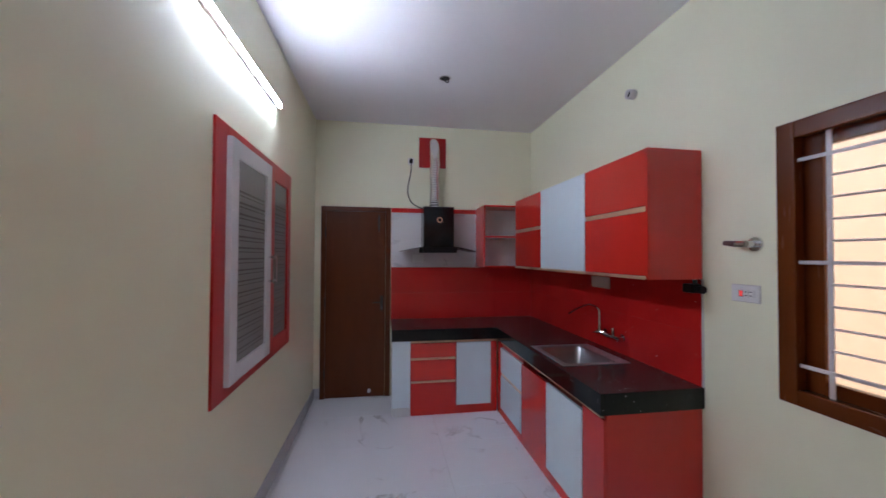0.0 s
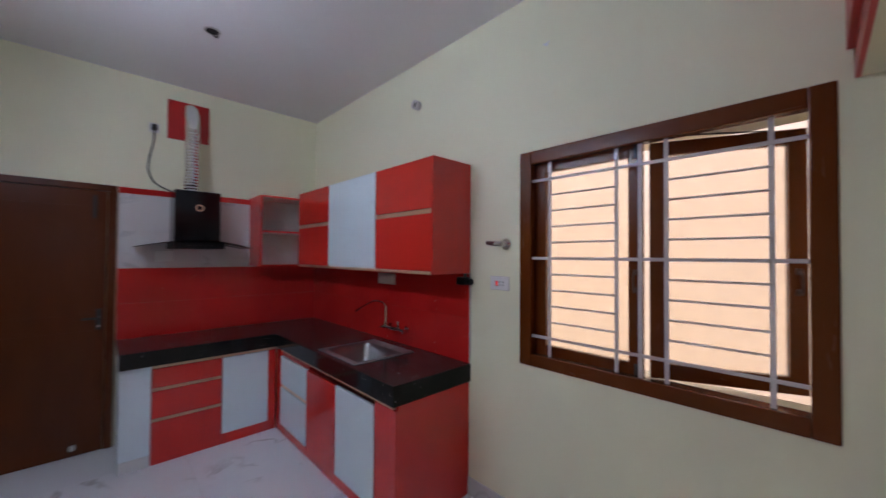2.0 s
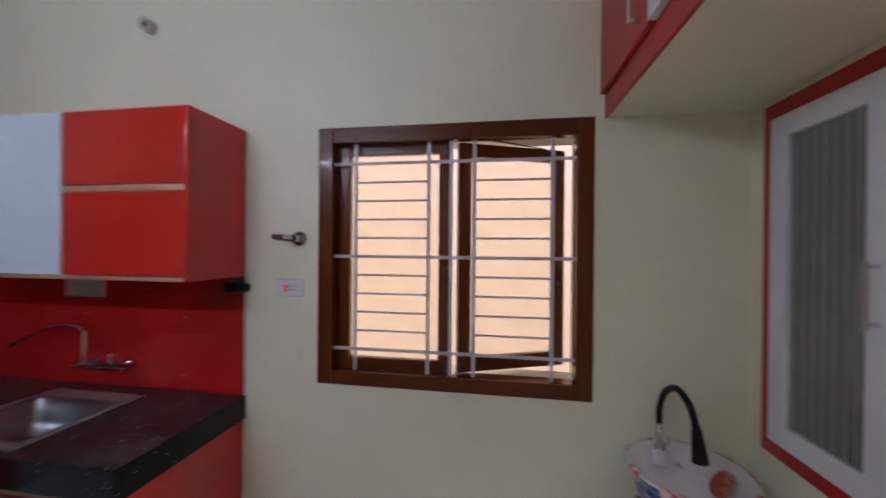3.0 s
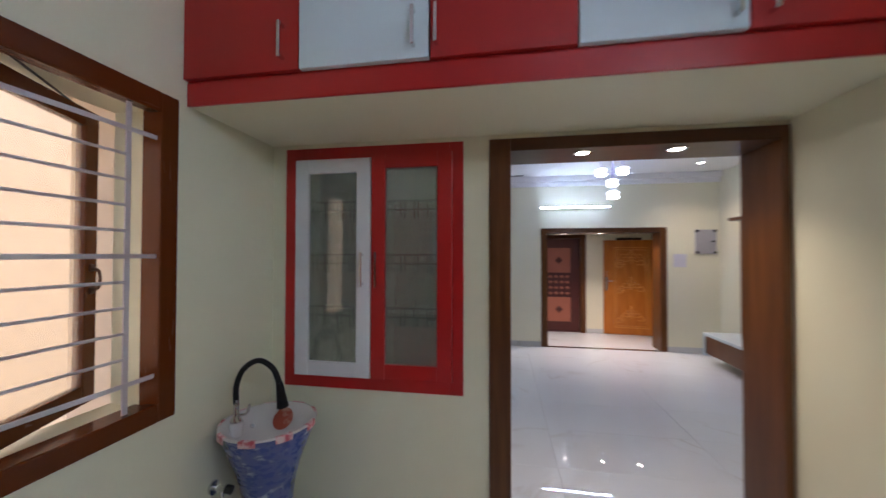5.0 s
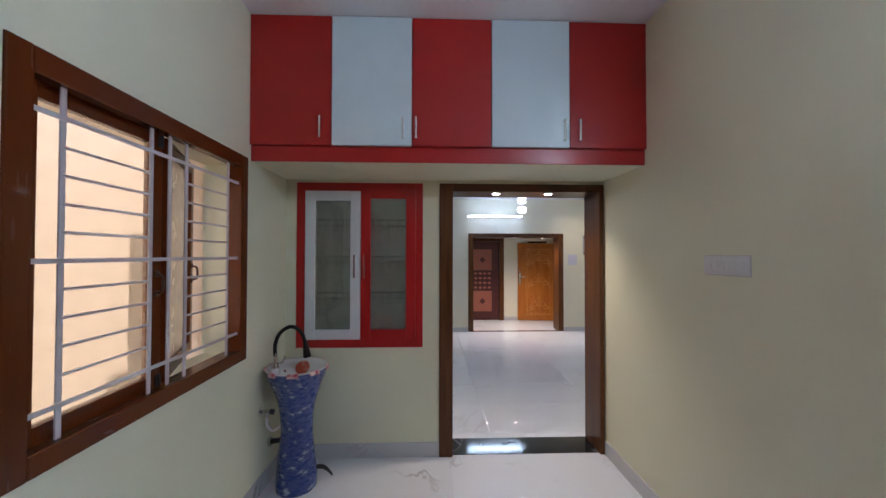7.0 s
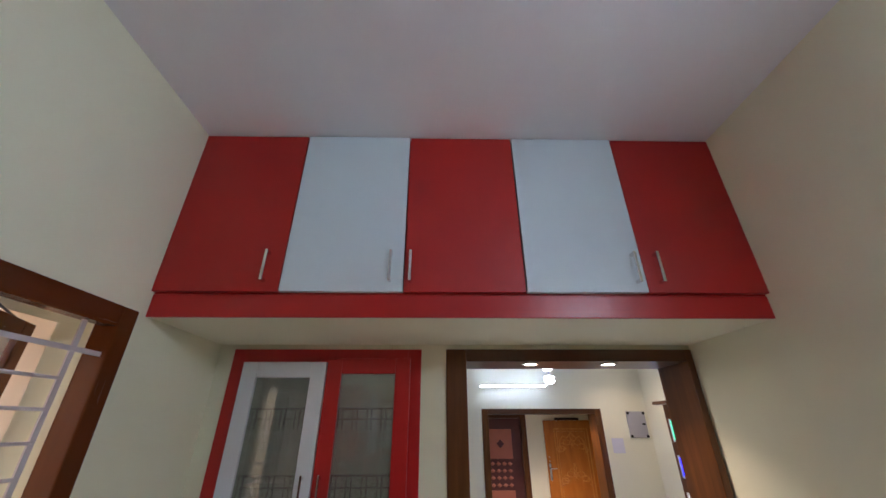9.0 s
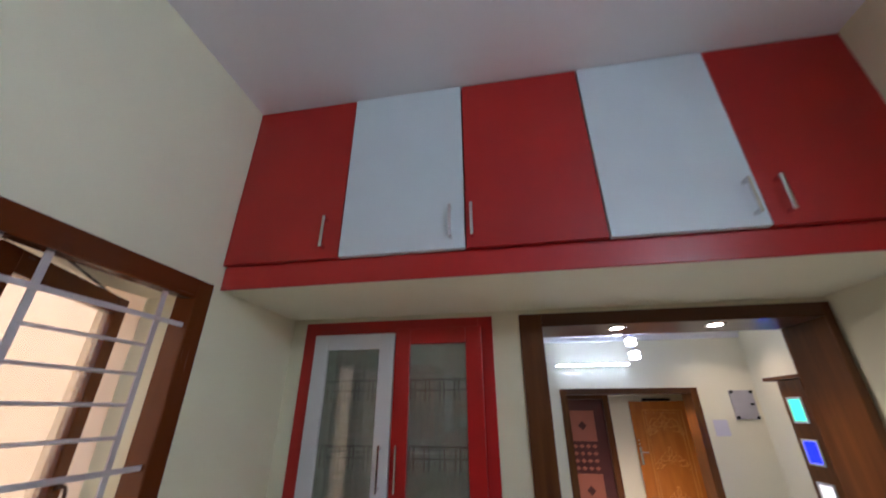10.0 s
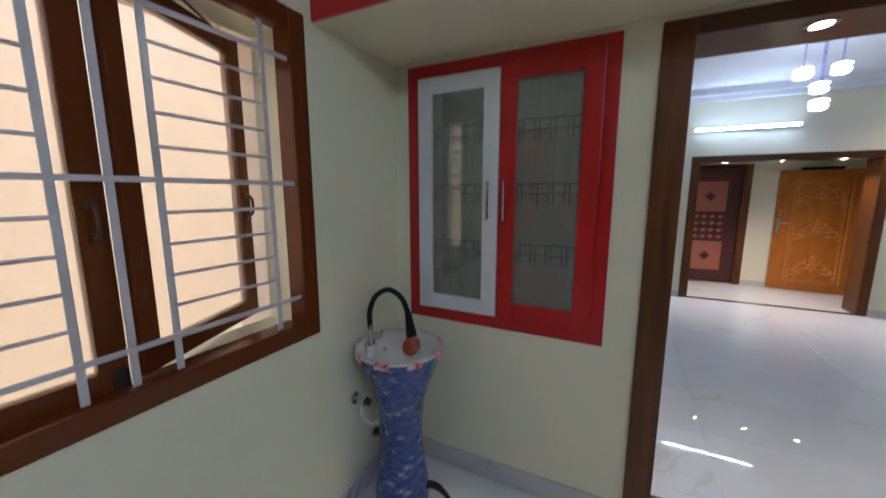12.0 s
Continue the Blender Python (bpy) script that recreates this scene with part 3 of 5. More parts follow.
# near-wall cupboard beside the doorway: u = -x
mn = Matrix(((-1, 0, 0, 0), (0, 1, 0, YN), (0, 0, 1, 0), (0, 0, 0, 1)))
cup = cupboard("glass_cupboard", mn, (1.28, YN, 0.85), (-1.765, -0.79), (0.85, 2.13), (-1.685, -0.855, 0.925, 2.055),
               "built-in red cupboard with one white and one red glass door", (1.235, 1.52, 1.81))
glass_door(cup, mn @ Matrix.Translation((0, 0.013, 0)), -1.692, -1.272, 0.918, 2.062, 0.075, WHITEPAINT, "white painted glass door", -1.312, checks=True)
glass_door(cup, mn @ Matrix.Translation((0, 0.009, 0)), -1.268, -0.845, 0.918, 2.08, 0.075, REDPAINT, "red painted glass door", -1.235, checks=True)
# left-wall cupboard: u = y
ml = Matrix(((0, 1, 0, XL), (1, 0, 0, 0), (0, 0, 1, 0), (0, 0, 0, 1)))
cup = cupboard("glass_cupboard", ml, (XL, 2.35, 0.88), (1.69, 3.0), (0.88, 2.195), (1.815, 2.89, 0.95, 2.13),
               "built-in red wall cupboard with dark stripes on its glass doors", (1.25, 1.6))
glass_door(cup, ml @ Matrix.Translation((0, 0.013, 0)), 1.805, 2.418, 0.94, 2.14, 0.085, WHITEPAINT, "white painted glass door", 2.375, STRIPGLASS, True)
glass_door(cup, ml @ Matrix.Translation((0, 0.009, 0)), 2.424, 2.90, 0.94, 2.14, 0.075, REDPAINT, "red painted glass door", 2.46, STRIPGLASS, True)


# ---- loft cabinet over the doorway ----
setting("loft_slab", (XL, XR, YN, -0.002, 2.155, 2.235), WALL, "cream painted concrete loft slab", "loft slab")
loft = thing("loft_cabinet", (0.6, 0.0, 2.155), "red and white laminate loft cupboard up to the ceiling", "cabinet")
slab("front_band", (XL + 0.002, XR - 0.002, -0.0015, 0.012, 2.152, 2.244), REDPAINT, loft, 0.002, "glossy red band along the slab edge")
slab("carcass", (XL + 0.003, XR - 0.003, YN + 0.003, 0.008, 2.246, ZC - 0.003), REDMAT, loft, 0.0)
for i, x in enumerate((1.85, 1.348, 0.846, 0.345, -0.156)):
    white = i in (1, 3)
    d = slab("door", (x - 0.498, x - 0.002, 0.009, 0.030 + 0.004 * white, 2.252, ZC - 0.006), WHITE if white else REDMAT, loft, 0.002, "white laminate door" if white else "red laminate door")
    hx = (1.413, 0.904, 0.822, -0.115, -0.212)[i]
    hb = bmesh.new()
    box(hb, hx - 0.006, hx + 0.006, 0.058, 0.066, 2.288, 2.425, 0.002)
    for z in (2.296, 2.417):
        box(hb, hx - 0.006, hx + 0.006, 0.032, 0.059, z - 0.006, z + 0.006, 0.001)
    part("handle", hb, CHROME, d, "chrome bar handle")


# ---- kitchen counters ----
ZT, ZL = 0.85, 0.735
CX, CY = 1.228, 3.475
CE = 1.695
sx0, sx1, sy0, sy1 = 1.300, 1.665, 2.195, 2.655


def worktop():
    """An L of black granite with a cut-out for the sink and a deep front lip."""
    top = thing("worktop", (1.5, 3.7, ZL), "L-shaped black granite worktop, dusty on top, with a deep polished edge", "worktop")
    xs, ys = [0.178, CX, sx0, sx1, XR], [CE, sy0, sy1, CY, YF]
    bm = bmesh.new()
    ok = lambda i, j: 0 <= i < 4 and 0 <= j < 4 and (j == 3 or i > 0) and not (i == 2 and j == 1)
    vv = {}

    def vert(x, y, z):
        if (x, y, z) not in vv:
            vv[(x, y, z)] = bm.verts.new((x, y, z))
        return vv[(x, y, z)]

    for i in range(4):
        for j in range(4):
            if ok(i, j):
                a, b, c, d = xs[i], xs[i + 1], ys[j], ys[j + 1]
                for z in (ZT - 0.02, ZT):
                    bm.faces.new([vert(a, c, z), vert(b, c, z), vert(b, d, z), vert(a, d, z)])
                for di, dj, e in ((-1, 0, (a, c, a, d)), (1, 0, (b, c, b, d)), (0, -1, (a, c, b, c)), (0, 1, (a, d, b, d))):
                    if not ok(i + di, j + dj):
                        bm.faces.new([vert(e[0], e[1], ZT - 0.02), vert(e[2], e[3], ZT - 0.02), vert(e[2], e[3], ZT), vert(e[0], e[1], ZT)])
    part("slab", bm, DUSTY, top, "dusty granite slab")
    slab("front_lip", (0.178, CX + 0.02, CY - 0.003, CY + 0.02, ZL, ZT - 0.001), GRANITE, top, 0.002, "polished black edge")
    slab("front_lip", (CX - 0.003, CX + 0.02, CE - 0.003, CY - 0.004, ZL, ZT - 0.001), GRANITE, top, 0.002, "polished black edge")
    slab("end_lip", (CX + 0.021, XR + 0.0 - 0.001, CE - 0.003, CE + 0.02, ZL, ZT - 0.001), GRANITE, top, 0.002, "polished black edge")
    return top


worktop()
BX, BY = 1.25, 3.505
ZB = 0.733


def base_unit(name, at, label):
    return thing(name, at, label, "cabinet", "base cabinets")


# far run: white filler, drawers, white door
u = base_unit("base_cabinet", (0.27, 3.8, 0), "narrow white base panel on a tiled foot beside the door")
slab("body", (0.186, 0.362, BY + 0.018, YF - 0.012, 0.0, ZB), INNER, u, 0.001)
slab("front_panel", (0.183, 0.362, BY - 0.004, BY + 0.017, 0.085, 0.731), WHITE, u, 0.002, "white laminate panel")
slab("tile_foot", (0.190, 0.362, BY - 0.004, BY + 0.017, 0.0, 0.083), SKIRT, u, 0.002, "broken marble tile foot")
u = base_unit("drawer_cabinet", (0.59, 3.8, 0), "red laminate drawer unit with rose-gold handle strips")
slab("body", (0.366, 0.818, BY + 0.018, YF - 0.012, 0.0, ZB), REDMAT, u, 0.001)
for z0, z1 in ((0.0, 0.312), (0.336, 0.536), (0.562, 0.704)):
    slab("drawer_front", (0.367, 0.817, BY, BY + 0.017, z0 + 0.001, z1), RED, u, 0.002)
for z0, z1 in ((0.312, 0.334), (0.537, 0.560), (0.706, 0.732)):
    slab("handle_strip", (0.367, 0.817, BY + 0.003, BY + 0.017, z0 + 0.001, z1), GOLD, u, 0.003, "rose-gold aluminium profile")
u = base_unit("base_cabinet", (1.0, 3.8, 0), "white laminate base cabinet with a red plinth")
slab("body", (0.821, 1.245, BY + 0.018, YF - 0.012, 0.0, ZB), REDMAT, u, 0.001)
slab("door", (0.822, 1.176, BY - 0.006, BY + 0.017, 0.085, 0.704), WHITE, u, 0.002, "white laminate door")
slab("plinth", (0.820, 1.24, BY, BY + 0.017, 0.0, 0.083), RED, u, 0.001, "red plinth")
slab("corner_filler", (1.178, 1.24, BY, BY + 0.017, 0.085, 0.704), RED, u, 0.001, "red filler")
slab("handle_strip", (0.822, 1.24, BY + 0.003, BY + 0.017, 0.706, 0.732), GOLD, u, 0.003, "rose-gold aluminium profile")

# right run
u = base_unit("drawer_cabinet", (1.55, 3.14, 0), "white laminate drawer unit with two fronts in a red carcass")
slab("body", (BX + 0.018, XR - 0.012, 2.857, BY + 0.016, 0.0, ZB), REDMAT, u, 0.001)
slab("corner_filler", (BX, BX + 0.017, 3.402, BY - 0.002, 0.001, 0.704), RED, u, 0.001, "red corner filler")
slab("drawer_front", (BX - 0.005, BX + 0.017, 2.862, 3.398, 0.425, 0.665), WHITE, u, 0.002, "white laminate front")
slab("drawer_front", (BX - 0.005, BX + 0.017, 2.862, 3.398, 0.075, 0.395), WHITE, u, 0.002, "white laminate front")
slab("handle_strip", (BX + 0.002, BX + 0.017, 2.862, 3.398, 0.397, 0.423), GOLD, u, 0.003, "rose-gold aluminium profile")
slab("plinth", (BX, BX + 0.017, 2.858, 3.40, 0.0, 0.073), RED, u, 0.001, "red plinth")
u = base_unit("base_cabinet", (1.55, 2.62, 0), "red laminate base cabinet under the sink")
slab("body", (BX + 0.018, XR - 0.012, 2.387, 2.853, 0.0, ZB - 0.15), REDMAT, u, 0.001)
slab("door", (BX - 0.005, BX + 0.017, 2.390, 2.850, 0.075, 0.665), RED, u, 0.002, "red laminate door")
slab("plinth", (BX, BX + 0.017, 2.388, 2.852, 0.0, 0.073), RED, u, 0.001, "red plinth")
u = base_unit("base_cabinet", (1.55, 2.05, 0), "base cabinet with a white door and a red end panel")
slab("body", (BX + 0.018, XR - 0.012, 1.725, 2.383, 0.0, ZB - 0.15), REDMAT, u, 0.001)
slab("door", (BX - 0.005, BX + 0.017, 1.915, 2.384, 0.075, 0.672), WHITE, u, 0.002, "white laminate door")
slab("corner_post", (BX, BX + 0.017, 1.706, 1.912, 0.075, 0.704), RED, u, 0.001, "red filler")
slab("plinth", (BX, BX + 0.017, 1.706, 2.384, 0.0, 0.073), RED, u, 0.001, "red plinth")
slab("end_panel", (BX + 0.018, XR - 0.003, 1.706, 1.723, 0.0, ZB), RED, u, 0.001, "glossy red end panel")
strip = thing("handle_strip", (BX, 2.5, 0.71), "rose-gold aluminium profile under the worktop edge", "handle strip")
slab("profile", (BX + 0.001, BX + 0.017, 1.73, 3.40, 0.706, 0.732), GOLD, strip, 0.003)

# wall cabinets
ZW0, ZW1, WX = 1.445, 2.165, 1.51
for y0, y1, white, label in ((1.70, 2.318, False, "red laminate wall cabinet with two lift-up fronts and gold strips"),
                             (2.322, 3.048, True, "white laminate wall cabinet with one tall door"),
                             (3.052, 3.70, False, "red laminate wall cabinet with two lift-up fronts")):
    u = thing("wall_cabinet", (1.68, (y0 + y1) / 2, ZW0), label, "cabinet", "wall cabinets")
    slab("body", (WX + 0.021, XR - 0.002, y0 + (0.018 if y0 < 2 else 0), y1, ZW0 + 0.002, ZW1), REDMAT, u, 0.001)
    if y0 < 2:
        slab("end_panel", (WX, XR - 0.002, y0, y0 + 0.017, ZW0, ZW1 + 0.001), RED, u, 0.001, "glossy red end panel")
    ya = y0 + (0.0175 if y0 < 2 else 0.0)
    if white:
        slab("door", (WX - 0.004, WX + 0.020, ya, y1, ZW0 + 0.018, ZW1), WHITE, u, 0.002)
    else:
        slab("door", (WX, WX + 0.020, ya, y1, 1.850, ZW1), RED, u, 0.002)
        slab("door", (WX, WX + 0.020, ya, y1, ZW0 + 0.020, 1.818), RED, u, 0.002)
        slab("handle_strip", (WX + 0.006, WX + 0.020, ya, y1, 1.820, 1.848), GOLD, u, 0.003, "rose-gold aluminium profile")
    slab("handle_strip", (WX + 0.002, WX + 0.020, ya, y1, ZW0 - 0.001, ZW0 + 0.016), GOLD, u, 0.003, "rose-gold aluminium profile")

u = thing("corner_shelf", (1.5, 3.9, ZW0), "open white-lined corner shelf with red edges", "shelf")
bm = bmesh.new()
box(bm, 1.182, XR - 0.002, YF - 0.012, YF - 0.002, ZW0 + 0.012, 2.108)
box(bm, 1.840, XR - 0.002, 3.72, YF - 0.013, ZW0 + 0.012, 2.108)
part("back_panel", bm, INNER, u, "white back panel")
slab("side_panel", (1.163, 1.181, 3.735, YF - 0.002, ZW0, 2.125), RED, u, 0.001)
for z in (ZW0, 1.772, 2.108):
    slab("shelf_board", (1.1815, XR - 0.013, 3.738, YF - 0.013, z, z + 0.016), INNER if z == 1.772 else RED, u, 0.001)
    slab("edge_band", (1.1815, WX + 0.02, 3.7335, 3.7375, z - 0.001, z + 0.017), RED, u, 0.0005, "red edge band")


# ---- lamps ----
def batten(name, a, b, out, material, label, front=0.005, half=0.017, back=0.028, lip=0.0):
    """A tube light on a slim batten, from a to b, standing off the wall along out. lip: reach of an added light shield.
    """
    a, b, out = Vector(a), Vector(b), Vector(out)
    t = thing(name, (a + b) / 2 - out * 0.03, label, "tube light")
    bm = bmesh.new()
    rod(bm, a + out * 0.016, b + out * 0.016, 0.013, 14)
    part("tube", bm, material, t, "glowing white tube")
    bm = bmesh.new()
    lo, hi = a - out * back, b + out * front
    pad = Vector((0, 0, half))
    box(bm, *[v for k in range(3) for v in sorted(((lo - pad)[k], (hi + pad)[k]))], bevel=0.003)
    part("batten", bm, PLASTIC, t, "slim white batten")
    # Added strip, no known part of the lamp, cuts light on the ceiling.
    if lip:
        up = Vector((0, 0, half + 0.0015))
        lo, hi = a - out * back + up, b + out * lip + up + Vector((0, 0, 0.002))
        part("reflector_lip", box(bmesh.new(), *[v for k in range(3) for v in sorted((lo[k], hi[k]))], bevel=0.0005), PLASTIC, t, "added thin white lip that keeps light off the ceiling")
    d = (b - a).normalized()
    for e, s in ((a, -1), (b, 1)):
        bm = bmesh.new()
        rod(bm, e + out * 0.01, e + out * 0.01 + d * s * 0.022, 0.017, 14)
        part("end_cap", bm, PLASTIC, t)
    return t


batten("tube_light", (XL + 0.010, 1.43, 2.615), (XL + 0.010, 2.61, 2.615), (1, 0, 0), TUBEGLOW, "lit white tube light on the cream wall above the cupboard", 0.0125, 0.0145, 0.009, 0.026)
batten("tube_light", (-1.135, HY + 0.030, 2.358), (-0.045, HY + 0.030, 2.358), (0, 1, 0), HALLTUBE, "lit white tube light on the hall wall", 0.014, 0.019)

# ---- kitchen door and cooking wall ----
door = tagged(thing("door_3", (-0.21, YF, 0), "closed dark brown polished wooden flush door with four faint panels", "door"), kind="structure")
slab("frame_post", (-0.585, -0.535, YF - 0.028, YF - 0.001, 0, 2.11), DOORWOOD, door, 0.003)
slab("frame_post", (0.115, 0.170, YF - 0.028, YF - 0.001, 0, 2.11), DOORWOOD, door, 0.003)
slab("frame_head", (-0.535, 0.115, YF - 0.028, YF - 0.001, 2.06, 2.11), DOORWOOD, door, 0.003)
leaf = slab("leaf", (-0.533, 0.113, YF - 0.020, YF - 0.002, 0.006, 2.058), DOORWOOD, door, 0.002)
for z0, z1 in ((0.12, 0.95), (1.08, 1.93)):
    bm = bmesh.new()
    box(bm, -0.46, 0.04, YF - 0.0225, YF - 0.0195, z0, z1, 0.0012)
    part("raised_panel", bm, DOORWOOD, leaf)
bm = bmesh.new()
box(bm, 0.060, 0.092, YF - 0.030, YF - 0.019, 0.955, 1.12, 0.003)
rod(bm, (0.076, YF - 0.03, 1.05), (0.076, YF - 0.065, 1.05), 0.009)
rod(bm, (0.080, YF - 0.062, 1.05), (-0.02, YF - 0.062, 1.05), 0.008)
part("lever_handle", bm, DARKMETAL, leaf, "dark lever handle on a plate")
part("keyhole_rim", rod(bmesh.new(), (0.076, YF - 0.034, 0.985), (0.076, YF - 0.028, 0.985), 0.008), CHROME, leaf, "bright key rim")
slab("tower_bolt", (0.03, 0.05, YF - 0.034, YF - 0.019, 1.84, 2.02), DARKMETAL, leaf, 0.002, "dark tower bolt")
for z in (0.28, 1.05, 1.82):
    part("hinge", rod(bmesh.new(), (-0.535, YF - 0.034, z - 0.05), (-0.535, YF - 0.034, z + 0.05), 0.007), DARKMETAL, leaf)
part("door_stop", rod(bmesh.new(), (-0.055, YF - 0.022, 0.075), (-0.055, YF - 0.055, 0.075), 0.018, 14), PLASTIC, leaf, "white rubber door stop")

hood = thing("chimney_hood", (0.68, 3.9, 1.6), "black kitchen chimney hood with a curved smoked glass canopy", "chimney hood")
slab("box", (0.515, 0.845, 3.79, YF - 0.012, 1.66, 2.10), BLACKGLOSS, hood, 0.004)
part("badge", rod(bmesh.new(), (0.690, 3.789, 1.955), (0.690, 3.783, 1.955), 0.030, 24), GOLD, hood, "round gold badge")
part("badge_centre", rod(bmesh.new(), (0.690, 3.7835, 1.955), (0.690, 3.7815, 1.955), 0.019, 24), BLACKGLOSS, hood)
slab("control_unit", (0.495, 0.855, 3.66, YF - 0.012, 1.602, 1.658), BLACK, hood, 0.006, "black filter and control unit")
for x in (0.60, 0.64, 0.68, 0.72, 0.76):
    part("button", rod(bmesh.new(), (x, 3.661, 1.63), (x, 3.656, 1.63), 0.007, 12), DARKMETAL, hood)
bm = bmesh.new()
prev = None
for k in range(25):
    s = -1 + 2 * k / 24
    x, z = 0.675 + s * 0.41, 1.672 - 0.062 * abs(s) ** 1.6
    y0 = 3.60 + 0.10 * s * s
    row = [bm.verts.new((x, y0, z)), bm.verts.new((x, YF - 0.014, z)), bm.verts.new((x, YF - 0.014, z + 0.006)), bm.verts.new((x, y0, z + 0.006))]
    if prev:
        for q in range(4):
            bm.faces.new((prev[q], prev[(q + 1) % 4], row[(q + 1) % 4], row[q])).smooth = q in (0, 2)
    else:
        bm.faces.new(row)
    prev = row
bm.faces.new(prev[::-1])
part("glass_canopy", bm, SMOKE, hood, "curved smoked glass")
duct = [(0.650 - 0.003 * math.sin(k * 0.6), 3.94, 2.098 + k * 0.0265) for k in range(22)]
part("flexible_duct", pipe(bmesh.new(), duct, 0.052, 20, 0.006, 2), FOIL, hood, "ribbed silver foil duct")
part("duct_elbow", pipe(bmesh.new(), [(0.650, 3.94, 2.65), (0.649, 3.94, 2.73), (0.648, 3.948, 2.79), (0.646, 3.985, 2.835), (0.645, 4.035, 2.85), (0.645, YF - 0.004, 2.852)], 0.055, 24), FOIL, hood, "smooth silver elbow bent into the wall")
sq = thing("duct_cover_plate", (0.64, YF, 2.75), "square red painted plate round the duct outlet", "wall plate")
slab("plate", (0.487, 0.800, YF - 0.012, YF - 0.001, 2.585, 2.932), REDPAINT, sq, 0.002)
cord = thing("power_cord", (0.395, YF, 2.6), "black plug with a thin dark cord hanging to the hood", "power cord")
part("plug", box(bmesh.new(), 0.375, 0.415, YF - 0.045, YF - 0.008, 2.625, 2.675, 0.008), BLACK, cord)
part("cord", pipe(bmesh.new(), [(0.395, YF - 0.03, 2.63), (0.392, YF - 0.025, 2.52), (0.365, YF - 0.02, 2.38), (0.362, YF - 0.02, 2.27), (0.40, YF - 0.02, 2.18), (0.47, YF - 0.03, 2.13), (0.53, YF - 0.05, 2.105)], 0.006, 6), BLACK, cord)
so = thing("wall_socket", (0.395, YF, 2.65), "small white wall socket holding the black plug", "socket")
slab("plate", (0.36, 0.43, YF - 0.009, YF - 0.001, 2.61, 2.69), PLASTIC, so, 0.002)


def switch_plate(at, axis, w, h, modules, label, led=False, out=1):
    """A wall plate of w by h centred at, facing out along the axis, with rocker modules."""
    if axis == "x":
        m = Matrix.Translation(at) @ Matrix(((0, 0, out, 0), (1, 0, 0, 0), (0, 1, 0, 0), (0, 0, 0, 1)))
    else:
        m = Matrix.Translation(at) @ Matrix(((1, 0, 0, 0), (0, 0, out, 0), (0, 1, 0, 0), (0, 0, 0, 1)))
    t = thing("switch_plate", at, label, "switch plate")
    # Slightly larger grey plate that draws a darker outline round the switch plate.
    slab("back_box", (-w / 2 - 0.004, w / 2 + 0.004, -h / 2 - 0.004, h / 2 + 0.004, 0.0005, 0.004), PVC, t, 0.001, m=m)
    slab("plate", (-w / 2, w / 2, -h / 2, h / 2, 0.0042, 0.009), PLASTIC, t, 0.002, m=m)
    slab("inner_frame", (-w / 2 + 0.016, w / 2 - 0.016, -h / 2 + 0.018, h / 2 - 0.018, 0.0092, 0.012), PLASTIC, t, 0.001, m=m)
    mw = (w - 0.04) / modules
    for k in range(modules):
        x = -w / 2 + 0.02 + mw * (k + 0.5)
        slab("rocker", (x - mw * 0.45, x + mw * 0.45, -h / 2 + 0.022, h / 2 - 0.022, 0.0125, 0.016 + 0.001 * (k % 2)), PLASTIC, t, 0.001, m=m)
        if led and k < modules - 2:
            for z in (-0.009, 0.009):
                slab("socket_slot", (x - 0.006, x + 0.006, z - 0.002, z + 0.002, 0.0172, 0.0176), BLACK, t, 0.0, m=m)
        if led and k == modules - 2:
            slab("indicator_surround", (x - 0.012, x + 0.012, -0.016, 0.016, 0.0165, 0.0172), REDTAPE, t, 0.0002, "red rocker face", m=m)
            slab("indicator", (x - 0.007, x + 0.007, -0.012, 0.012, 0.017, 0.0185), REDLED, t, 0.0005, "lit red indicator", m=m)
    return t


switch_plate((XR, 1.457, 1.393), "x", 0.135, 0.078, 4, "white switch plate with a lit red indicator", True, -1)
switch_plate((XR - 0.010, 2.64, 1.362), "x", 0.235, 0.082, 5, "white socket plate on red tiles under the wall cabinet", False, -1)
switch_plate((XL, 0.644, 1.522), "x", 0.256, 0.088, 6, "white six-module switch plate on the cream wall", False, 1)
switch_plate((0.482, YF - 0.010, 1.538), "y", 0.135, 0.095, 2, "white switch plate on white marble tiles", False, -1)

# ---- sink and taps ----
sink = thing("kitchen_sink", (1.48, 2.47, 0.66), "stainless steel single-bowl sink set into the black worktop", "sink")
bm = bmesh.new()
rings = []
for inset, z in ((-0.002, ZT + 0.0045), (0.006, ZT + 0.0035), (0.012, ZT - 0.006), (0.022, ZT - 0.10), (0.05, ZT - 0.165), (0.16, ZT - 0.172)):
    ring = []
    for cx, cy, a0 in ((sx1, sy1, 0), (sx0, sy1, 90), (sx0, sy0, 180), (sx1, sy0, 270)):
        r = 0.045
        ox, oy = (cx - inset - r if cx == sx1 else cx + inset + r), (cy - inset - r if cy == sy1 else cy + inset + r)
        for q in range(5):
            a = radians(a0 + 22.5 * q)
            ring.append(bm.verts.new((ox + r * math.cos(a), oy + r * math.sin(a), z)))
    rings.append(ring)
for a, b in zip(rings, rings[1:]):
    for k in range(20):
        bm.faces.new((a[k], a[(k + 1) % 20], b[(k + 1) % 20], b[k])).smooth = True
bm.faces.new(rings[-1])
part("bowl", bm, STEEL, sink)
rim = bmesh.new()
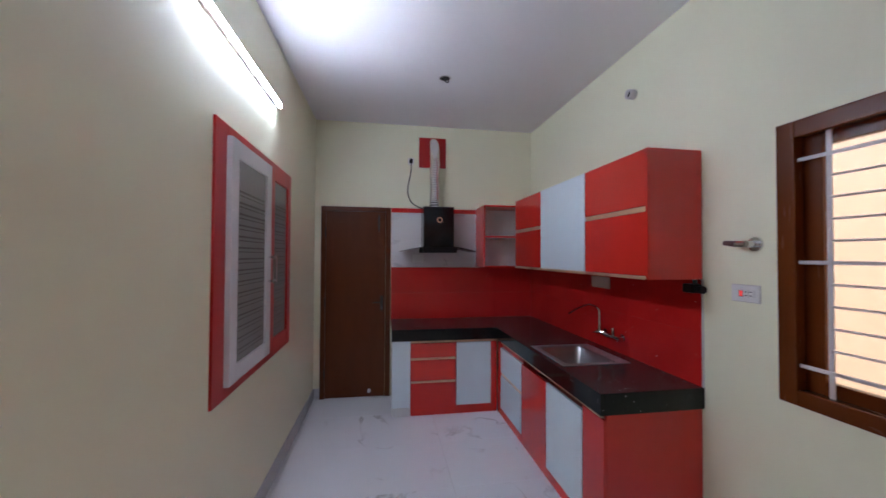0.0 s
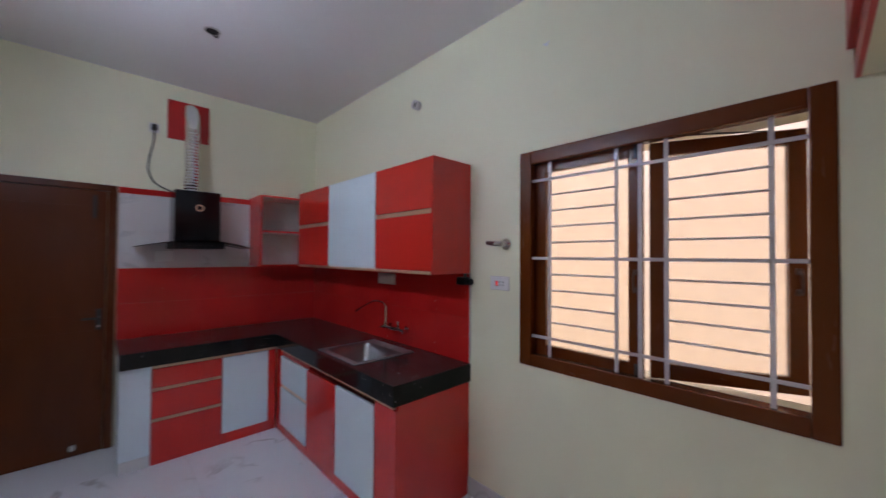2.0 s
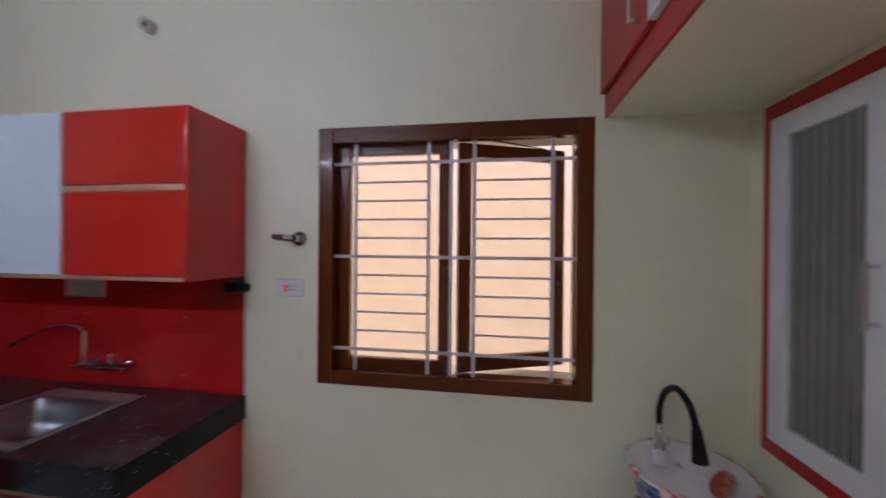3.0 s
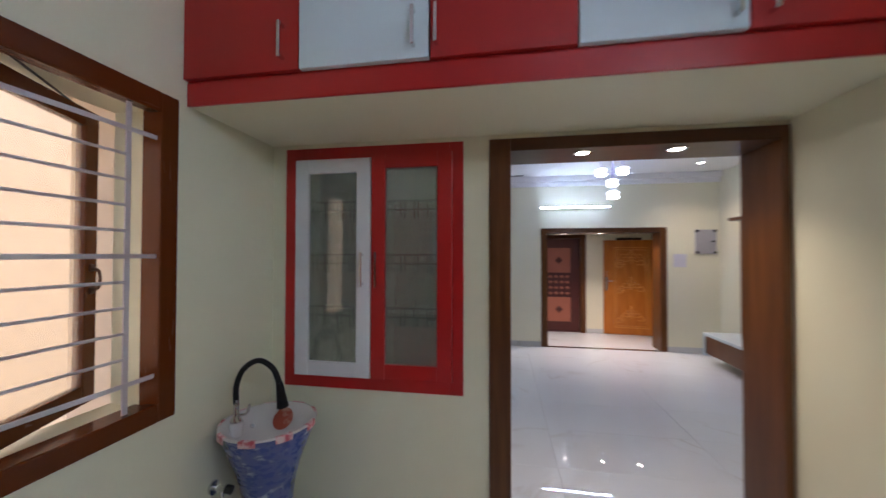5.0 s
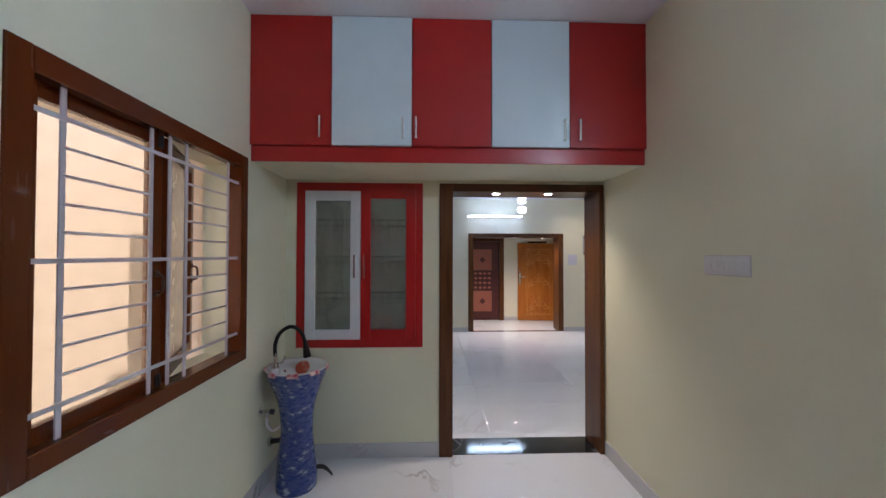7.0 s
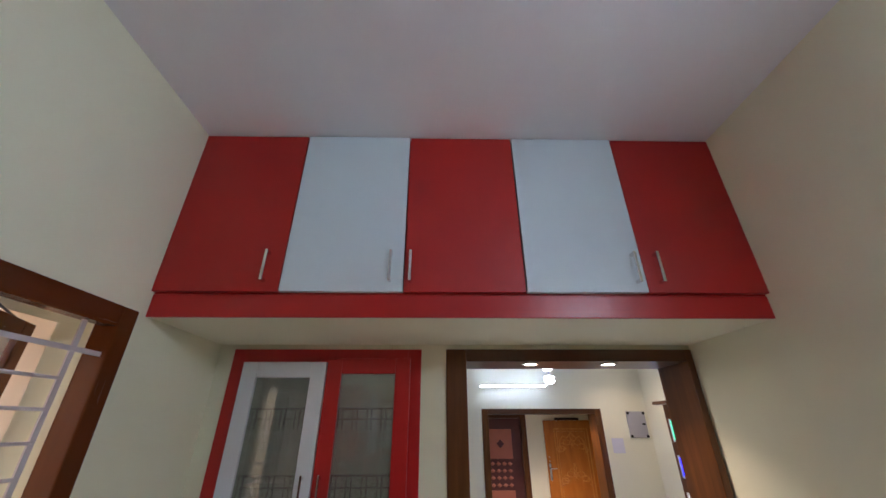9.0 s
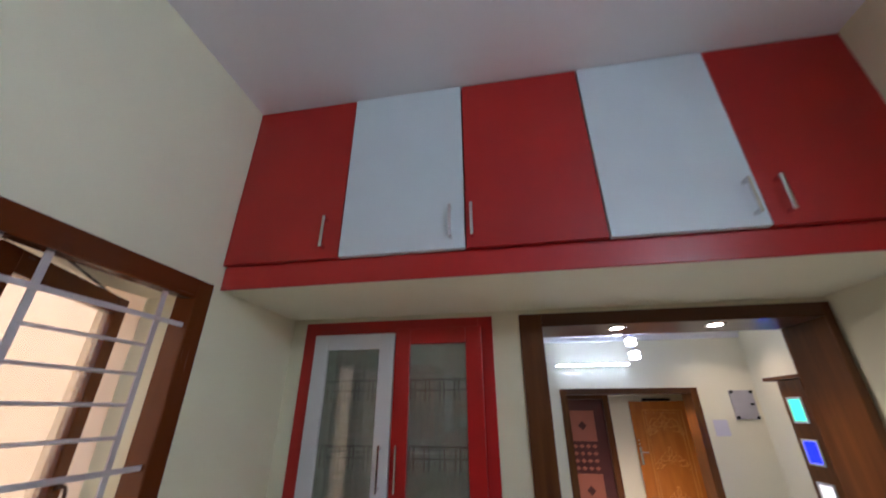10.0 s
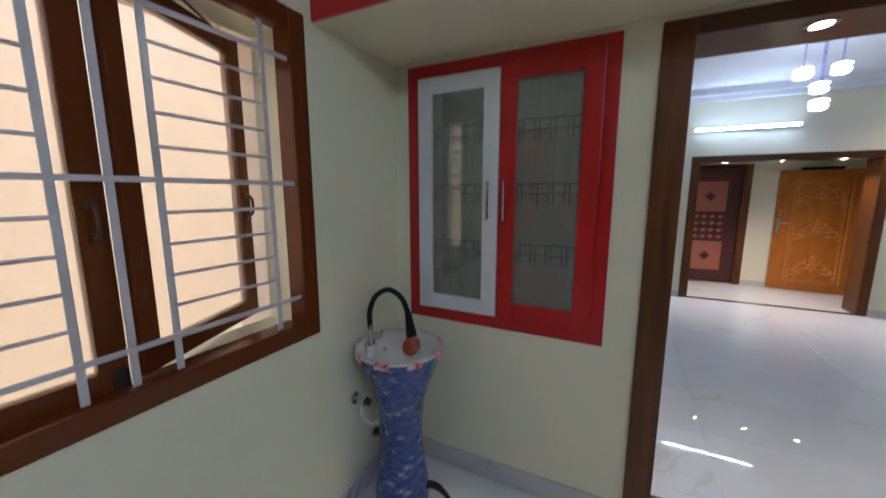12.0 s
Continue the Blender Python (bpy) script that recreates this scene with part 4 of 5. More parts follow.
for b in ((sx0 - 0.036, sx0 + 0.001, sy0 - 0.030, sy1 + 0.036), (sx1 - 0.001, sx1 + 0.085, sy0 - 0.030, sy1 + 0.036), (sx0 + 0.001, sx1 - 0.001, sy0 - 0.030, sy0 + 0.001), (sx0 + 0.001, sx1 - 0.001, sy1 - 0.001, sy1 + 0.036)):
    box(rim, *b, ZT + 0.0008, ZT + 0.0048, 0.0012)
part("flange", rim, SINKRIM, sink, "dusty flat steel flange")
part("drain", lathe(bmesh.new(), [(0.012, ZT - 0.168), (0.03, ZT - 0.168), (0.042, ZT - 0.169), (0.044, ZT - 0.171)], (1.482, 2.425, 0), 20), CHROME, sink, "round drain strainer")
tap = thing("wall_mixer_tap", (XR, 2.47, 0.97), "chrome wall mixer tap with a raised riser and long swivel spout", "tap")
for y in (2.575, 2.365):
    part("flange", rod(bmesh.new(), (XR - 0.010, y, 0.972), (XR - 0.018, y, 0.972), 0.027, 20), CHROME, tap)
    part("inlet", rod(bmesh.new(), (XR - 0.016, y, 0.972), (XR - 0.066, y, 0.972), 0.011, 14), CHROME, tap)
bm = rod(bmesh.new(), (XR - 0.060, 2.60, 0.972), (XR - 0.060, 2.335, 0.972), 0.0125, 14)
rod(bm, (XR - 0.060, 2.49, 0.972), (XR - 0.060, 2.45, 0.972), 0.018, 14)
part("body", bm, CHROME, tap)
part("riser", rod(bmesh.new(), (XR - 0.062, 2.577, 0.965), (XR - 0.062, 2.577, 1.142), 0.0105, 14), CHROME, tap)
part("spout", pipe(bmesh.new(), [(XR - 0.062, 2.577, 1.135), (XR - 0.064, 2.60, 1.158), (XR - 0.068, 2.66, 1.172), (XR - 0.072, 2.74, 1.168), (XR - 0.080, 2.87, 1.120), (XR - 0.088, 2.985, 1.066)], 0.0075, 10), CHROME, tap)
part("spout_tip", rod(bmesh.new(), (XR - 0.086, 2.955, 1.080), (XR - 0.090, 3.005, 1.055), 0.0095, 10), CHROME, tap)
part("stub", rod(bmesh.new(), (XR - 0.060, 2.412, 0.975), (XR - 0.060, 2.412, 1.036), 0.009, 12, 0.011), CHROME, tap)
for y, d in ((2.60, 1), (2.335, -1)):
    bm = rod(bmesh.new(), (XR - 0.060, y, 0.972), (XR - 0.060, y + d * 0.022, 0.972), 0.017, 12)
    rod(bm, (XR - 0.060, y + d * 0.018, 0.972), (XR - 0.095, y + d * 0.022, 0.962), 0.005, 8)
    part("knob", bm, CHROME, tap)
tap = thing("wall_tap", (XR, 1.40, 1.64), "chrome wall valve with a dark lever beside the window", "tap")
part("flange", rod(bmesh.new(), (XR - 0.001, 1.405, 1.632), (XR - 0.012, 1.405, 1.632), 0.034, 24), CHROME, tap)
part("body", rod(bmesh.new(), (XR - 0.012, 1.405, 1.632), (XR - 0.065, 1.405, 1.632), 0.017, 16), CHROME, tap)
bm = bmesh.new()
rod(bm, (XR - 0.055, 1.41, 1.632), (XR - 0.062, 1.455, 1.634), 0.015, 12)
part("neck", bm, CHROME, tap)
part("lever", rod(bmesh.new(), (XR - 0.062, 1.450, 1.634), (XR - 0.066, 1.508, 1.640), 0.015, 12, 0.012), MAROON, tap, "dark red-brown lever")
br = thing("pipe_bracket", (XR, 1.73, 1.39), "black metal bracket fixed under the end of the wall cabinet", "bracket")
bm = bmesh.new()
box(bm, XR - 0.072, XR - 0.011, 1.692, 1.765, 1.370, 1.420, 0.008)
part("block", bm, BLACK, br)
part("bolt", rod(bmesh.new(), (XR - 0.05, 1.70, 1.42), (XR - 0.05, 1.70, 1.444), 0.012), DARKMETAL, br)
part("clip", rod(bmesh.new(), (XR - 0.030, 1.665, 1.39), (XR - 0.030, 1.690, 1.39), 0.022), BLACK, br)

# pipe stub, fixing mark and ceiling hole
st = thing("pipe_stub", (XR, 2.25, 2.725), "short grey plastic pipe end sticking out of the wall", "pipe")
part("ring", lathe(bmesh.new(), [(0.026, 0), (0.034, 0), (0.034, 0.05), (0.026, 0.05), (0.026, 0)], (0, 0, 0), 20), PVC, st)
part("bore", lathe(bmesh.new(), [(0.0005, 0.03), (0.0262, 0.03)], (0, 0, 0), 20), HOLE_SHADE, st, "dark disc standing for the shaded bore")
for ob in st.children:
    ob.matrix_parent_inverse = Matrix.Identity(4)
    ob.matrix_basis = Matrix.Rotation(radians(-90), 4, "Y")
ho = thing("ceiling_hole", (0.595, 2.925, ZC), "round dark fan-hook hole in the ceiling with a worn rim", "ceiling hole")
part("rim", lathe(bmesh.new(), [(0.040, ZC - 0.004), (0.050, ZC - 0.004), (0.052, ZC - 0.0005), (0.040, ZC - 0.0005)], (0.595, 2.925, 0), 24), PVC, ho)
# Flat dark disc; the hole's inner shade is in its colour.
part("cavity", lathe(bmesh.new(), [(0.0005, ZC - 0.001), (0.041, ZC - 0.002)], (0.595, 2.925, 0), 24), HOLE_SHADE, ho)
part("hook", pipe(bmesh.new(), [(0.60, 2.925, ZC - 0.002), (0.60, 2.925, ZC - 0.025), (0.615, 2.925, ZC - 0.035), (0.63, 2.925, ZC - 0.02)], 0.005, 6), DARKMETAL, ho)
ch = thing("plaster_chip", (XR, 1.14, 2.743), "small pale plaster chip where a nail was", "wall mark")
bm = bmesh.new()
for a, b, r in ((0, 0, 0.010), (0.016, 0.006, 0.006), (-0.012, 0.010, 0.005)):
    rod(bm, (XR + 0.001, 1.14 + a, 2.743 + b), (XR - 0.003, 1.14 + a, 2.743 + b), r, 7)
part("chip", bm, WHITEPAINT, ch)

# ---- pedestal washbasin ----
bc = (1.638, -0.228, 0)
basin = thing("pedestal_basin", bc, "hourglass pedestal washbasin wrapped in blue plastic film", "washbasin")
prof = [(0.132, 0.0), (0.134, 0.04), (0.128, 0.12), (0.117, 0.22), (0.107, 0.32), (0.102, 0.41), (0.106, 0.48), (0.117, 0.55), (0.136, 0.62), (0.163, 0.70), (0.186, 0.760), (0.197, 0.795), (0.199, 0.803)]
bm = lathe(bmesh.new(), prof, bc, 56)
for v in bm.verts:
    d = Vector((v.co.x - bc[0], v.co.y - bc[1], 0))
    v.co += d.normalized() * (0.006 * (noise.noise(v.co * 9.0)) + 0.003 * noise.noise(v.co * 30.0))
part("wrapped_pedestal", bm, WRAP, basin, "crumpled blue wrapping film with white scratches and crease highlights in its colour")
bm = lathe(bmesh.new(), [(0.196, 0.800), (0.203, 0.804), (0.201, 0.811), (0.190, 0.811), (0.165, 0.772), (0.12, 0.727), (0.06, 0.707), (0.004, 0.704)], bc, 56)
part("bowl", bm, CERAMIC, basin, "white ceramic bowl")
for k in range(9):
    a = k * 0.7 + 0.2
    bm = bmesh.new()
    n = 5
    rows = []
    for q in range(n + 1):
        aa = a + 0.34 * q / n
        c, sn = math.cos(aa), math.sin(aa)
        rows.append([bm.verts.new((bc[0] + r * c, bc[1] + r * sn, z)) for r, z in ((0.2055, 0.786), (0.2045, 0.8125), (0.190, 0.8135))])
    for p, w in zip(rows, rows[1:]):
        bm.faces.new((p[0], p[1], w[1], w[0]))
        bm.faces.new((p[1], p[2], w[2], w[1]))
    part("rim_tape", bm, REDTAPE, basin, "red printed packing tape on the rim")
bm = bmesh.new()
for q in range(20):
    a = 6.28319 * q / 20
    bm.verts.new((bc[0] + 0.005 + 0.050 * math.cos(a), bc[1] - 0.112 - 0.032 * math.sin(a), 0.764 + 0.040 * math.sin(a)))
bm.faces.new(bm.verts[:])
part("sticker", bm, STICKER, basin, "round red-brown sticker inside the bowl")
part("overflow_hole", rod(bmesh.new(), (bc[0] + 0.092, bc[1] - 0.007, 0.768), (bc[0] + 0.086, bc[1] - 0.007, 0.773), 0.010), CHROME, basin)
flap = bmesh.new()
pv = None
for q in range(8):
    s = q / 7
    r = [flap.verts.new((bc[0] - 0.118 - 0.10 * s, bc[1] - 0.03 - 0.06 * s + w * 0.03 * (1 - s * 0.6), 0.10 - 0.095 * s + 0.03 * math.sin(s * 3) + th)) for w, th in ((-1, 0), (1, 0), (1, 0.004), (-1, 0.004))]
    if pv:
        for k in range(4):
            flap.faces.new((pv[k], pv[(k + 1) % 4], r[(k + 1) % 4], r[k]))
    pv = r
part("loose_wrapping", flap, BLACK, basin, "dark torn tail of wrapping")
part("tap_deck", lathe(bmesh.new(), [(0.026, 0.750), (0.029, 0.802), (0.027, 0.809), (0.0005, 0.810)], (1.768, -0.184, 0), 24), CERAMIC, basin, "raised ceramic tap ledge")
gt = thing("gooseneck_tap", (1.770, -0.184, 0.81), "chrome basin tap with a black flexible gooseneck spout", "tap")
tb = Vector((1.770, -0.184, 0.805))
part("base", lathe(bmesh.new(), [(0.024, 0.809), (0.023, 0.820), (0.014, 0.830), (0.0125, 0.875), (0.0120, 0.908), (0.0005, 0.910)], (tb.x, tb.y, 0), 20), CHROME, gt)
part("lever", pipe(bmesh.new(), [(tb.x - 0.01, tb.y, 0.838), (tb.x - 0.045, tb.y - 0.01, 0.846), (tb.x - 0.058, tb.y - 0.012, 0.886)], 0.006, 8), CHROME, gt)
part("spout", pipe(bmesh.new(), [(tb.x, tb.y, 0.888), (tb.x, tb.y, 0.968), (tb.x - 0.03, tb.y - 0.008, 1.043), (tb.x - 0.095, tb.y - 0.02, 1.080), (tb.x - 0.155, tb.y - 0.035, 1.043), (tb.x - 0.183, tb.y - 0.045, 0.968)], 0.0125, 12), BLACK, gt, "black flexible spout")
part("spray_head", rod(bmesh.new(), (tb.x - 0.181, tb.y - 0.044, 0.978), (tb.x - 0.196, tb.y - 0.05, 0.868), 0.015, 14, 0.026), BLACK, gt, "flared black spray head")
va = thing("angle_valve", (XR, -0.15, 0.53), "chrome angle valve with a white water hose", "valve")
part("flange", rod(bmesh.new(), (XR - 0.001, -0.146, 0.535), (XR - 0.010, -0.146, 0.535), 0.030, 20), CHROME, va)
bm = rod(bmesh.new(), (XR - 0.01, -0.146, 0.535), (XR - 0.065, -0.146, 0.535), 0.012, 12)
rod(bm, (XR - 0.045, -0.146, 0.535), (XR - 0.045, -0.146, 0.50), 0.010, 12)
part("body", bm, CHROME, va)
part("knob", rod(bmesh.new(), (XR - 0.065, -0.146, 0.535), (XR - 0.092, -0.150, 0.53), 0.018, 10), DARKMETAL, va)
part("hose", pipe(bmesh.new(), [(XR - 0.045, -0.146, 0.505), (XR - 0.048, -0.15, 0.44), (XR - 0.075, -0.17, 0.40), (XR - 0.11, -0.19, 0.415), (XR - 0.135, -0.205, 0.46)], 0.009, 8), PLASTIC, va, "white braided hose")
va = thing("drain_outlet", (XR, -0.28, 0.27), "dark drain pipe outlet in the wall behind the basin", "pipe")
part("flange", rod(bmesh.new(), (XR - 0.001, -0.285, 0.27), (XR - 0.02, -0.285, 0.27), 0.032, 16), CHROME, va)
part("pipe", rod(bmesh.new(), (XR - 0.02, -0.285, 0.27), (XR - 0.10, -0.265, 0.29), 0.018, 12), DARKMETAL, va)


# ---- hall ----
pd = thing("panel_door", (-0.6, FY, 0), "dark maroon door with pink panels and a grid of studs in a brown frame", "door")
slab("frame_post", (-1.04, -0.935, FY - 0.1, FY + 0.02, 0, 1.97), JAMB, pd, 0.003)
slab("frame_post", (-0.232, -0.17, FY - 0.1, FY + 0.02, 0, 1.97), JAMB, pd, 0.003)
slab("frame_head", (-0.935, -0.232, FY - 0.1, FY + 0.02, 1.89, 1.97), JAMB_H, pd, 0.003)
lf = slab("leaf", (-0.934, -0.233, FY - 0.07, FY - 0.035, 0.005, 1.888), MAROON, pd, 0.002)
for z0, z1 in ((0.21, 0.70), (1.20, 1.70)):
    slab("pink_panel", (-0.75, -0.30, FY - 0.036, FY - 0.022, z0, z1), PINK, lf, 0.004, "pink panel")
    bm = bmesh.new()
    c = Vector((-0.525, FY - 0.02, (z0 + z1) / 2))
    for r, o in ((0.075, 0.004), (0.045, 0.008)):
        box(bm, -r * 0.7, r * 0.7, 0, o, -r * 0.7, r * 0.7, 0.001, Matrix.Translation(c) @ Matrix.Rotation(radians(45), 4, "Y"))
    part("diamond", bm, MAROON, lf, "dark diamond inlay")
for i in range(4):
    for j in range(4):
        part("stud", lathe(bmesh.new(), [(0.050, 0), (0.034, 0.010), (0.0005, 0.014)], (0, 0, 0), 4, 1.0, 0.72), PINK, lf).matrix_basis = Matrix.Translation((-0.69 + 0.11 * i, FY - 0.036, 0.78 + 0.113 * j)) @ Matrix.Rotation(radians(-90), 4, "X")

td = thing("carved_door", (-1.84, FY + 0.06, 0), "open orange teak door with floral carving and a brass handle", "door")
dy = FY + 0.06
slab("leaf", (-2.31, -1.37, dy, dy + 0.04, 0.01, 1.85), TEAK, td, 0.004)
slab("raised_panel", (-2.115, -1.605, dy + 0.0405, dy + 0.050, 0.185, 1.655), TEAK, td, 0.006)
for x0, x1, z0, z1, w in ((-2.185, -1.545, 0.135, 1.715, 0.026), (-2.130, -1.590, 0.175, 1.670, 0.015)):
    for b in ((x0, x0 + w, z0, z1), (x1 - w, x1, z0, z1), (x0 + w, x1 - w, z0, z0 + w), (x0 + w, x1 - w, z1 - w, z1)):
        slab("panel_moulding", (b[0], b[1], dy + 0.0405, dy + 0.058, b[2], b[3]), TEAK_HIGHLIGHT, td, 0.005, "rounded moulding round the panel, highlights in its paler colour")
bm = bmesh.new()
pipe(bm, [(-2.10, dy + 0.052, 1.30), (-2.09, dy + 0.052, 1.46), (-2.02, dy + 0.052, 1.57), (-1.94, dy + 0.052, 1.55), (-1.86, dy + 0.052, 1.63), (-1.78, dy + 0.052, 1.55), (-1.70, dy + 0.052, 1.57), (-1.63, dy + 0.052, 1.46), (-1.62, dy + 0.052, 1.30)], 0.013, 8)
part("carved_arch", bm, TEAK_HIGHLIGHT, td, "carved scalloped arch, highlights in its paler colour")
def scroll(bm, x, z, size, turn, flip):
    """A curling leaf stem with small buds, as carved on the door."""
    pts = []
    for q in range(9):
        r = size * (1 - q / 9.5)
        a = turn + flip * q * 0.62
        pts.append((x + r * math.cos(a), dy + 0.054, z + r * math.sin(a)))
    pipe(bm, pts, 0.011, 6, 0.0, 2)
    for q in (0, 3):
        rod(bm, (pts[q][0], dy + 0.05, pts[q][2]), (pts[q][0], dy + 0.066, pts[q][2]), 0.017, 8, 0.006)


for cx, cz, sc in ((-1.86, 1.44, 1.15), (-1.86, 0.93, 1.1), (-1.86, 0.36, 1.1)):
    bm = bmesh.new()
    for side in (-1, 1):
        for k in range(4):
            scroll(bm, cx + side * sc * (0.05 + 0.05 * k), cz + sc * (0.10 - 0.055 * k), sc * (0.085 - 0.010 * k), 1.57 + side * (0.5 + k), side)
        scroll(bm, cx + side * sc * 0.17, cz - sc * 0.05, 0.06 * sc, -1.0 * side, -side)
    for k in range(6):
        a = k * 1.047
        rod(bm, (cx, dy + 0.052, cz), (cx + 0.045 * sc * math.cos(a), dy + 0.062, cz + 0.06 * sc * math.sin(a)), 0.012 * sc, 6, 0.004)
    part("carved_scroll", bm, TEAK_HIGHLIGHT, td, "carved floral scroll, highlights in its paler colour")
bm = box(bmesh.new(), -1.437, -1.398, dy + 0.041, dy + 0.047, 0.86, 1.13, 0.006)
rod(bm, (-1.418, dy + 0.045, 1.17), (-1.418, dy + 0.060, 1.17), 0.013)
rod(bm, (-1.418, dy + 0.045, 1.23), (-1.418, dy + 0.055, 1.23), 0.010)
rod(bm, (-1.418, dy + 0.045, 1.05), (-1.418, dy + 0.09, 1.05), 0.009)
rod(bm, (-1.418, dy + 0.086, 1.05), (-1.53, dy + 0.086, 1.05), 0.009)
part("lever_handle", bm, CHROME, td, "bright lever handle")
slab("door_closer", (-2.05, -1.60, dy + 0.001, dy + 0.05, 1.852, 1.895), BLACK, td, 0.004, "dark closer along the top edge")
td.matrix_basis = td.matrix_basis @ Matrix.Rotation(radians(-6.5), 4, "Z")

mp = thing("meter_panel", (-2.58, HY, 1.77), "square grey metal cover plate with four black corner caps", "wall plate")
slab("plate", (-2.730, -2.430, HY + 0.001, HY + 0.025, 1.580, 1.965), mat("grey_enamelled_plate", (0.44, 0.44, 0.50), 0.38, metal=0.15), mp, 0.004)
for x in (-2.708, -2.452):
    for z in (1.602, 1.943):
        part("corner_cap", rod(bmesh.new(), (x, HY + 0.025, z), (x, HY + 0.036, z), 0.022, 14), BLACK, mp)
part("lock", box(bmesh.new(), -2.710, -2.660, HY + 0.0255, HY + 0.036, 1.765, 1.790, 0.003), BLACK, mp)
nt = thing("notice_sheet", (-2.21, HY, 1.47), "pale lilac paper sheet stuck on the hall wall", "paper")
slab("sheet", (-2.305, -2.115, HY + 0.001, HY + 0.003, 1.365, 1.575), mat("lilac_paper", (0.72, 0.72, 0.82), 0.7), nt, 0.0)

du = thing("display_unit", (-2.6, -3.6, 0), "walnut display column with colour-lit niches over a white-topped cabinet", "display unit")
slab("column", (HXL + 0.002, -2.555, -4.18, -3.78, 0.44, 2.03), JAMB, du, 0.004)
slab("top_board", (HXL + 0.002, -2.50, -4.34, -3.66, 2.032, 2.075), JAMB, du, 0.004)
for z0, z1, glowing, lab in ((1.56, 1.84, GREENLIT, "green lit niche"), (1.14, 1.40, BLUELIT, "blue lit niche"), (0.72, 0.98, WHITELIT, "white lit niche")):
    bm = bmesh.new()
    for b in ((-4.10, -4.075, z0, z1), (-3.885, -3.86, z0, z1), (-4.075, -3.885, z0, z0 + 0.025), (-4.075, -3.885, z1 - 0.025, z1)):
        box(bm, -2.5545, -2.540, b[0], b[1], b[2], b[3], 0.002)
    part("niche_frame", bm, WHITEPAINT, du, "white niche frame")
    slab("niche_light", (-2.5545, -2.550, -4.0745, -3.8855, z0 + 0.0255, z1 - 0.0255), glowing, du, 0.0, lab)
slab("cabinet_top", (HXL + 0.002, -2.28, -4.55, -2.0, 0.395, 0.435), WHITE, du, 0.004, "white laminate top")
slab("cabinet_body", (HXL + 0.002, -2.30, -4.54, -2.01, 0.14, 0.393), JAMB, du, 0.003)
slab("cabinet_side", (HXL + 0.002, -2.28, -4.565, -4.551, 0.10, 0.435), WHITE, du, 0.002, "white side panel")

cl = thing("chandelier", (-0.72, -3.42, 2.3), "cluster of lit crystal pendants hanging on thin wires", "chandelier")
part("ceiling_plate", lathe(bmesh.new(), [(0.0005, ZH - 0.025), (0.15, ZH - 0.025), (0.16, ZH - 0.001)], (-0.72, -3.42, 0), 28), CHROME, cl)
for dx, ddy, z in ((-0.13, 0.0, 2.58), (0.13, 0.03, 2.56), (-0.03, -0.08, 2.45), (0.0, 0.05, 2.28)):
    x, y = -0.72 + dx, -3.42 + ddy
    part("wire", rod(bmesh.new(), (x, y, z + 0.06), (x, y, ZH - 0.024), 0.003, 6), mat("violet_wire", (0.2, 0.15, 0.6), 0.4), cl)
    pdnt = part("pendant", lathe(bmesh.new(), [(0.0005, z + 0.05), (0.04, z + 0.048), (0.066, z + 0.036), (0.066, z + 0.014), (0.042, z + 0.006), (0.042, z), (0.06, z - 0.010), (0.06, z - 0.032), (0.04, z - 0.044), (0.0005, z - 0.048)], (x, y, 0), 16), CRYSTAL, cl, "lit crystal shade")
    for q in range(8):
        a = q * 0.7854
        part("crystal_drop", rod(bmesh.new(), (x + 0.068 * math.cos(a), y + 0.068 * math.sin(a), z + 0.02), (x + 0.068 * math.cos(a), y + 0.068 * math.sin(a), z - 0.02), 0.009, 6, 0.002), CHROME, pdnt)
fan = thing("ceiling_fan", (0.95, -3.6, 2.6), "dark three-bladed ceiling fan at rest", "ceiling fan")
part("rod", rod(bmesh.new(), (0.95, -3.6, 2.66), (0.95, -3.6, ZH), 0.012), DARKMETAL, fan)
part("motor", lathe(bmesh.new(), [(0.0005, 2.56), (0.08, 2.57), (0.11, 2.60), (0.10, 2.65), (0.02, 2.68)], (0.95, -3.6, 0), 24), DARKMETAL, fan)
for a in (178, 298, 58):
    slab("blade", (0.12, 0.62, -0.06, 0.06, -0.004, 0.004), DARKMETAL, fan, 0.003, m=Matrix.Translation((0.95, -3.6, 2.60)) @ Matrix.Rotation(radians(a), 4, "Z") @ Matrix.Rotation(radians(10), 4, "X"))
sp = thing("spot_light", (-2.2, -4.4, ZH), "small round ceiling spot glowing warm white", "spot light")
part("rim", lathe(bmesh.new(), [(0.030, ZH - 0.005), (0.048, ZH - 0.006), (0.050, ZH - 0.001)], (-2.2, -4.4, 0), 20), CHROME, sp)
part("lens", lathe(bmesh.new(), [(0.0005, ZH - 0.004), (0.031, ZH - 0.004)], (-2.2, -4.4, 0), 20), SPOTGLOW, sp, "glowing lens")
downlight((-2.2, -4.4, ZH - 0.02), 4)

# ---- floor, skirting and wall tiles ----
def tiling(parent, mesh_name, size, places, material, bevel=0.0015):
    """Objects of their own on one shared mesh: a tile of the given size at each place (its centre)."""
    bm = box(bmesh.new(), -size[0] / 2, size[0] / 2, -size[1] / 2, size[1] / 2, -size[2] / 2, size[2] / 2)
    if bevel:
        bmesh.ops.bevel(bm, geom=bm.edges[:], offset=bevel, segments=1, affect="EDGES")
    me = bpy.data.meshes.new(mesh_name)
    bm.to_mesh(me)
    bm.free()
    me.materials.append(material)
    for p in places:
        ob = new(mesh_name, me)
        ob.location = p
        ob.parent = parent


